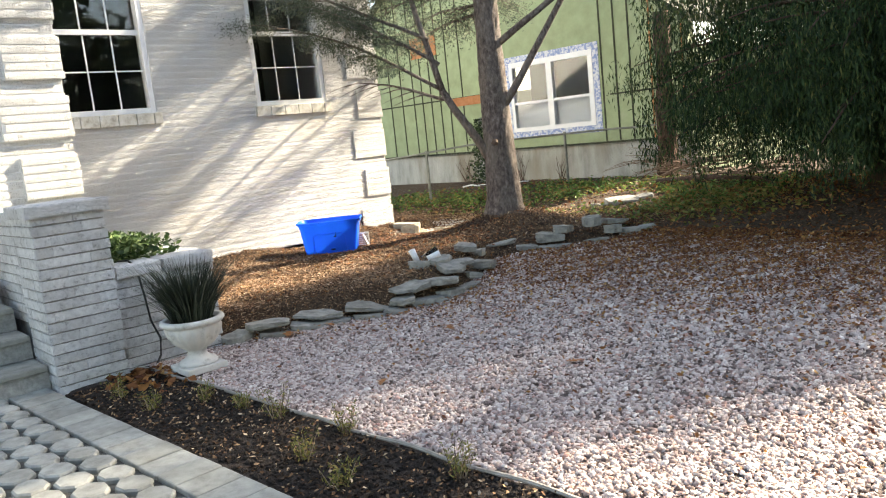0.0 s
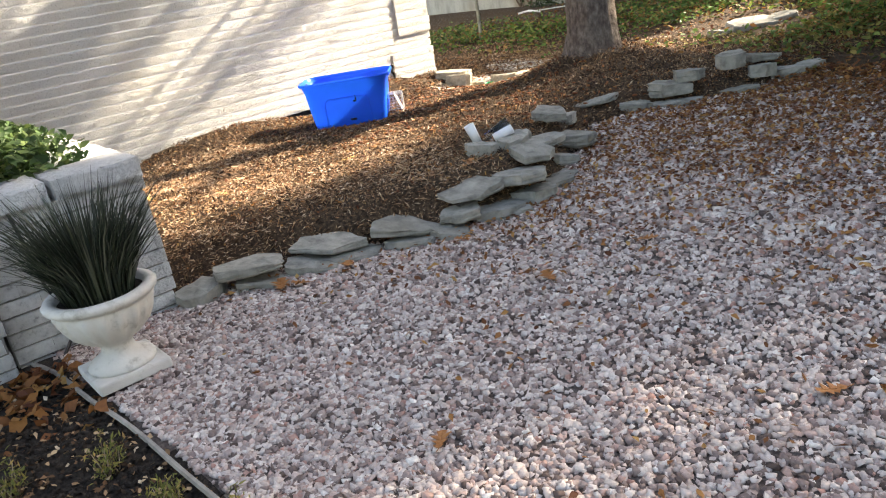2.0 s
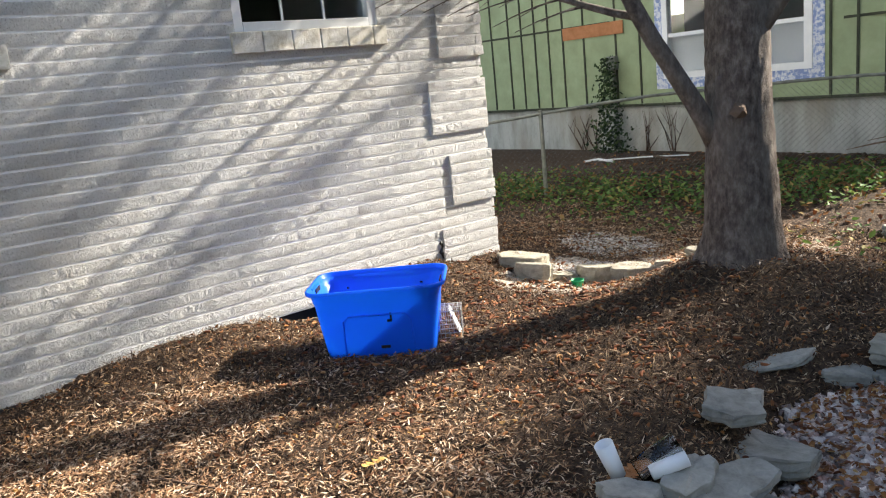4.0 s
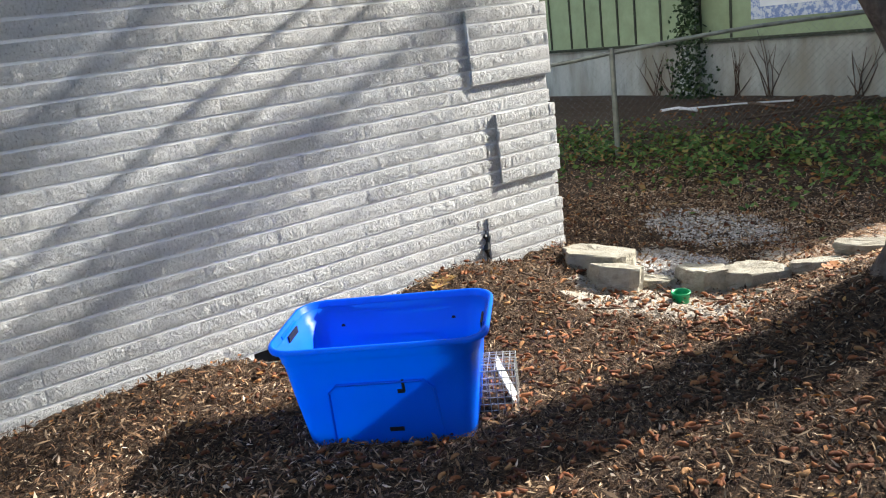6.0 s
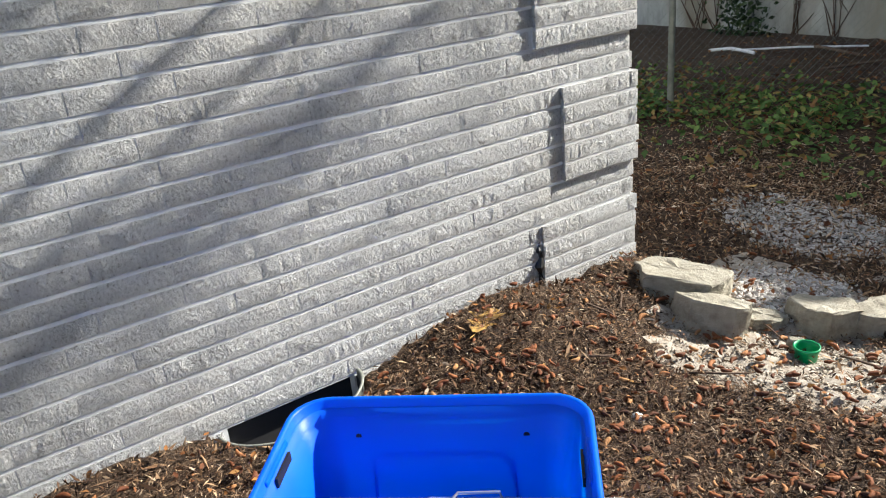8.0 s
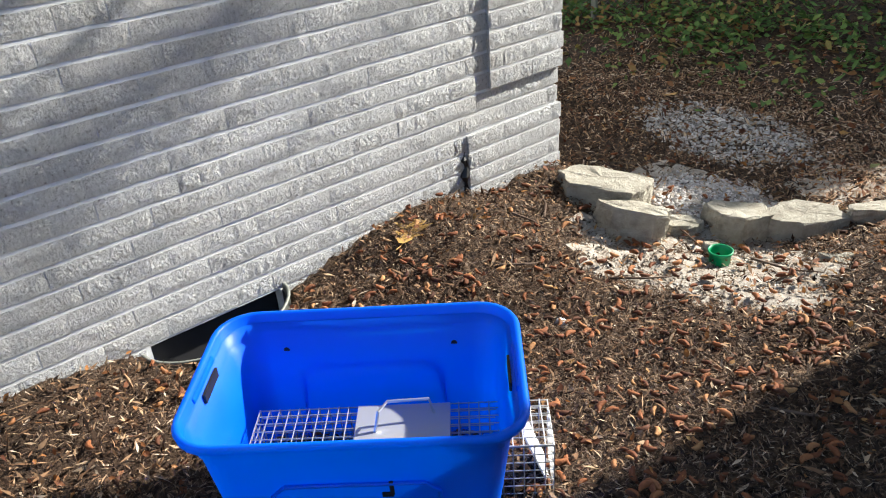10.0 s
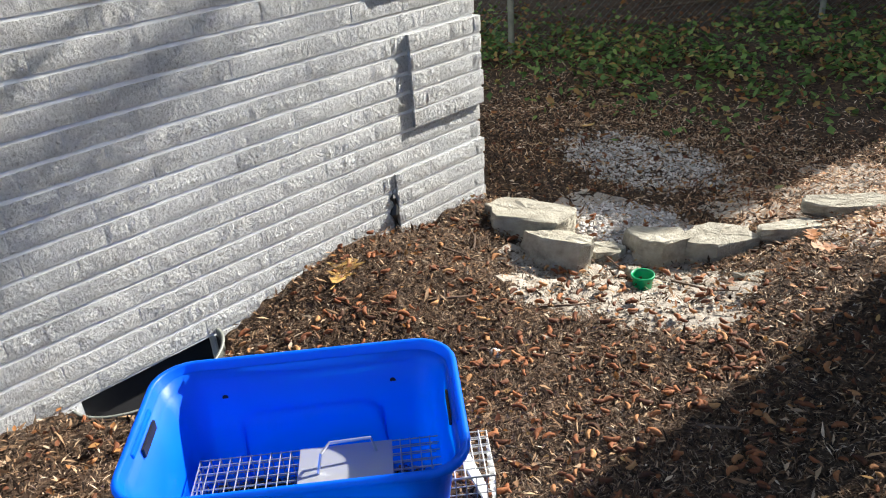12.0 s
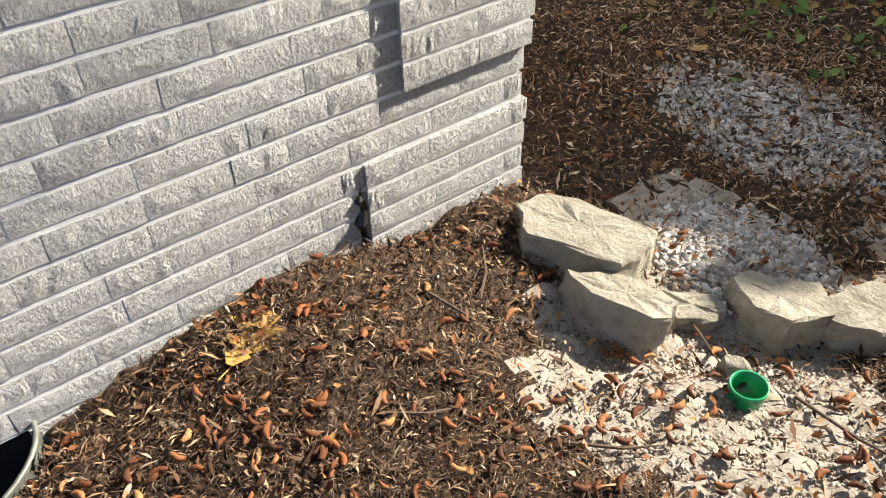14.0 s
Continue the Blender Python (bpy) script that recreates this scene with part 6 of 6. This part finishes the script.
def build_wild_edge():
    """The second trunk by the fence, the brush heap, loose sticks and scraps."""
    x, y = -6.2, 12.3
    tree = thing("cedar_tree", "straight reddish brown tree trunk by the fence", "tree", loc=(x, y, gz(x, y)))
    part("trunk", tube(bmesh.new(), [(0, 0, -0.1), (0, 0, 0.1), (0.01, 0, 1.2), (0, 0.02, 2.2), (0.02, 0, 2.7)], [0.25, 0.2, 0.18, 0.15, 0.13], 16), M_REDBARK, tree, smooth=True)
    brush = thing("brush_pile", "heap of bare cut branches against the fence", "brush pile", loc=(-4.9, 11.3, gz(-4.9, 11.3)))
    r = random.Random(61)
    for k in range(46):
        bm = bmesh.new()
        a = r.uniform(-0.5, 0.5) + (math.pi if r.random() < 0.5 else 0)
        pts = limb(bm, (r.uniform(-0.7, 0.7), r.uniform(-0.4, 0.4), r.uniform(0.02, 0.4)), (math.cos(a), math.sin(a) * 0.5, r.uniform(-0.05, 0.5)), r.uniform(0.7, 1.6), r.uniform(0.006, 0.018), 0.003, (0, 0, -0.5), k, 6, 5)
        for q in pts[2:5]:
            limb(bm, q, (r.gauss(0, 1), r.gauss(0, 0.5), r.uniform(0, 0.6)), r.uniform(0.2, 0.5), 0.005, 0.002, (0, 0, -0.2), k + 300, 3, 4)
        part("branch", bm, M_TWIG, brush)
    log = tube(bmesh.new(), [(-5.6, 11.0, 0.52), (-4.8, 10.95, 0.55), (-3.9, 10.9, 0.52)], [0.07, 0.075, 0.06], 12)
    tagged(part("log", log, M_REDBARK, smooth=True), "fallen brown log beside the brush heap", "log")
    for i, (x0, y0, x1, y1, w) in enumerate(((-9.1, 11.2, -8.5, 12.45, 0.012), (-10.46, 11.62, -9.96, 11.6, 0.016), (-9.9, 12.1, -9.15, 11.9, 0.014), (-10.2, 11.6, -9.3, 12.3, 0.01))):
        bm = tube(bmesh.new(), [(x0, y0, gz(x0, y0) + 0.03), ((x0 + x1) / 2, (y0 + y1) / 2, gz((x0 + x1) / 2, (y0 + y1) / 2) + 0.045), (x1, y1, gz(x1, y1) + 0.03)], w, 6)
        tagged(part("stick", bm, M_FRAME if i % 2 else M_TWIG), "pale bare stick lying by the green wall", "stick", "loose sticks")
    spots = [(-7.05, 7.25, 0.22, 0.9), (-6.75, 7.7, 0.3, -0.2), (-7.35, 6.95, 0.16, 1.1), (-7.62, 7.35, 0.2, 2.4), (-7.55, 7.2, 0.14, 0.4), (-6.3, 6.9, 0.12, 0.5), (-4.35, 8.75, 0.9, 0.1), (-7.2, 7.72, 0.26, -0.3), (-6.1, 4.6, 0.5, 0.5), (-6.7, 4.75, 0.35, 0.6)]
    for i, (x, y, ln, a) in enumerate(spots):
        dx, dy = math.cos(a) * ln / 2, math.sin(a) * ln / 2
        bm = tube(bmesh.new(), [(x - dx, y - dy, gz(x - dx, y - dy) + 0.018), (x + 0.02, y, gz(x, y) + 0.026), (x + dx, y + dy, gz(x + dx, y + dy) + 0.02)], [0.005, 0.004, 0.002], 6)
        tagged(part("twig", bm, M_TWIG), "thin dry twig lying on the ground", "twig", "fallen twigs")
    # pale scraps behind the border: a torn cup, glass and paper
    for x, y, lift, a, lean, size, rad, mat, label in (
            (-4.96, 5.64, 0.05, 0.9, -0.35, 0.13, 0.034, M_FRAME, "torn white paper cup leaning on a stone"),
            (-4.86, 5.69, 0.07, 1.0, 1.25, 0.13, 0.032, M_FRAME, "crumpled white paper cup lying in a jar"),
            (-4.92, 5.69, 0.06, 0.95, 1.1, 0.17, 0.055, M_GLASS, "broken clear glass jar lying among the stones")):
        bm = lathe(bmesh.new(), [(rad * 0.8, 0), (rad, size), (rad - 0.003, size), (rad * 0.8 - 0.003, 0.004)], 22)
        bm.transform(Matrix.Translation((x, y, gz(x, y) + lift)) @ Matrix.Rotation(a, 4, "Z") @ Matrix.Rotation(lean, 4, "Y"))
        tagged(part("glass_jar" if mat is M_GLASS else "paper_cup", bm, mat, smooth=True), label, "litter")
    white = bmesh.new()
    bmesh.ops.create_icosphere(white, subdivisions=2, radius=0.02)
    ob = part("white_pebble", white, M_FRAME, smooth=True)
    ob.location, ob.scale = (-7.055, 6.84, gz(-7.055, 6.84) + 0.012), (1.2, 1, 0.7)
    tagged(ob, "small white pebble on mulch", "pebble")


build_oak_leaves()
build_sprigs()
build_wild_edge()
build_gravel()
build_crumbs()
build_mulch()
build_cones()
build_cover()
build_vines()


def build_far_trees():
    """A loose row of trees across the street side, which the windows mirror."""
    r = random.Random(31)
    for i in range(7):
        x, y = 9.5 + r.uniform(-1, 1.5), -7 + 3.6 * i
        h = r.uniform(7.0, 9.5)
        tree = thing("street_tree", "dark green leafy tree across the court", "tree", "trees across the court", (x, y, 0.1))
        part("trunk", tube(bmesh.new(), [(0, 0, -0.1), (0.05, 0, h * 0.5), (0, 0, h * 0.9)], [0.16, 0.12, 0.03], 10), M_BARK, tree)
        c = rng.normal(0, 1, (60, 3)) * np.array([1.1, 1.1, h * 0.23]) + np.array([0, 0, h * 0.55])
        v, t = sprays(c, 5000, 0.4, 0.3, 0.22, 0.34)
        soup("crown", v, t, M_EVERGREEN, tree)


build_far_trees()
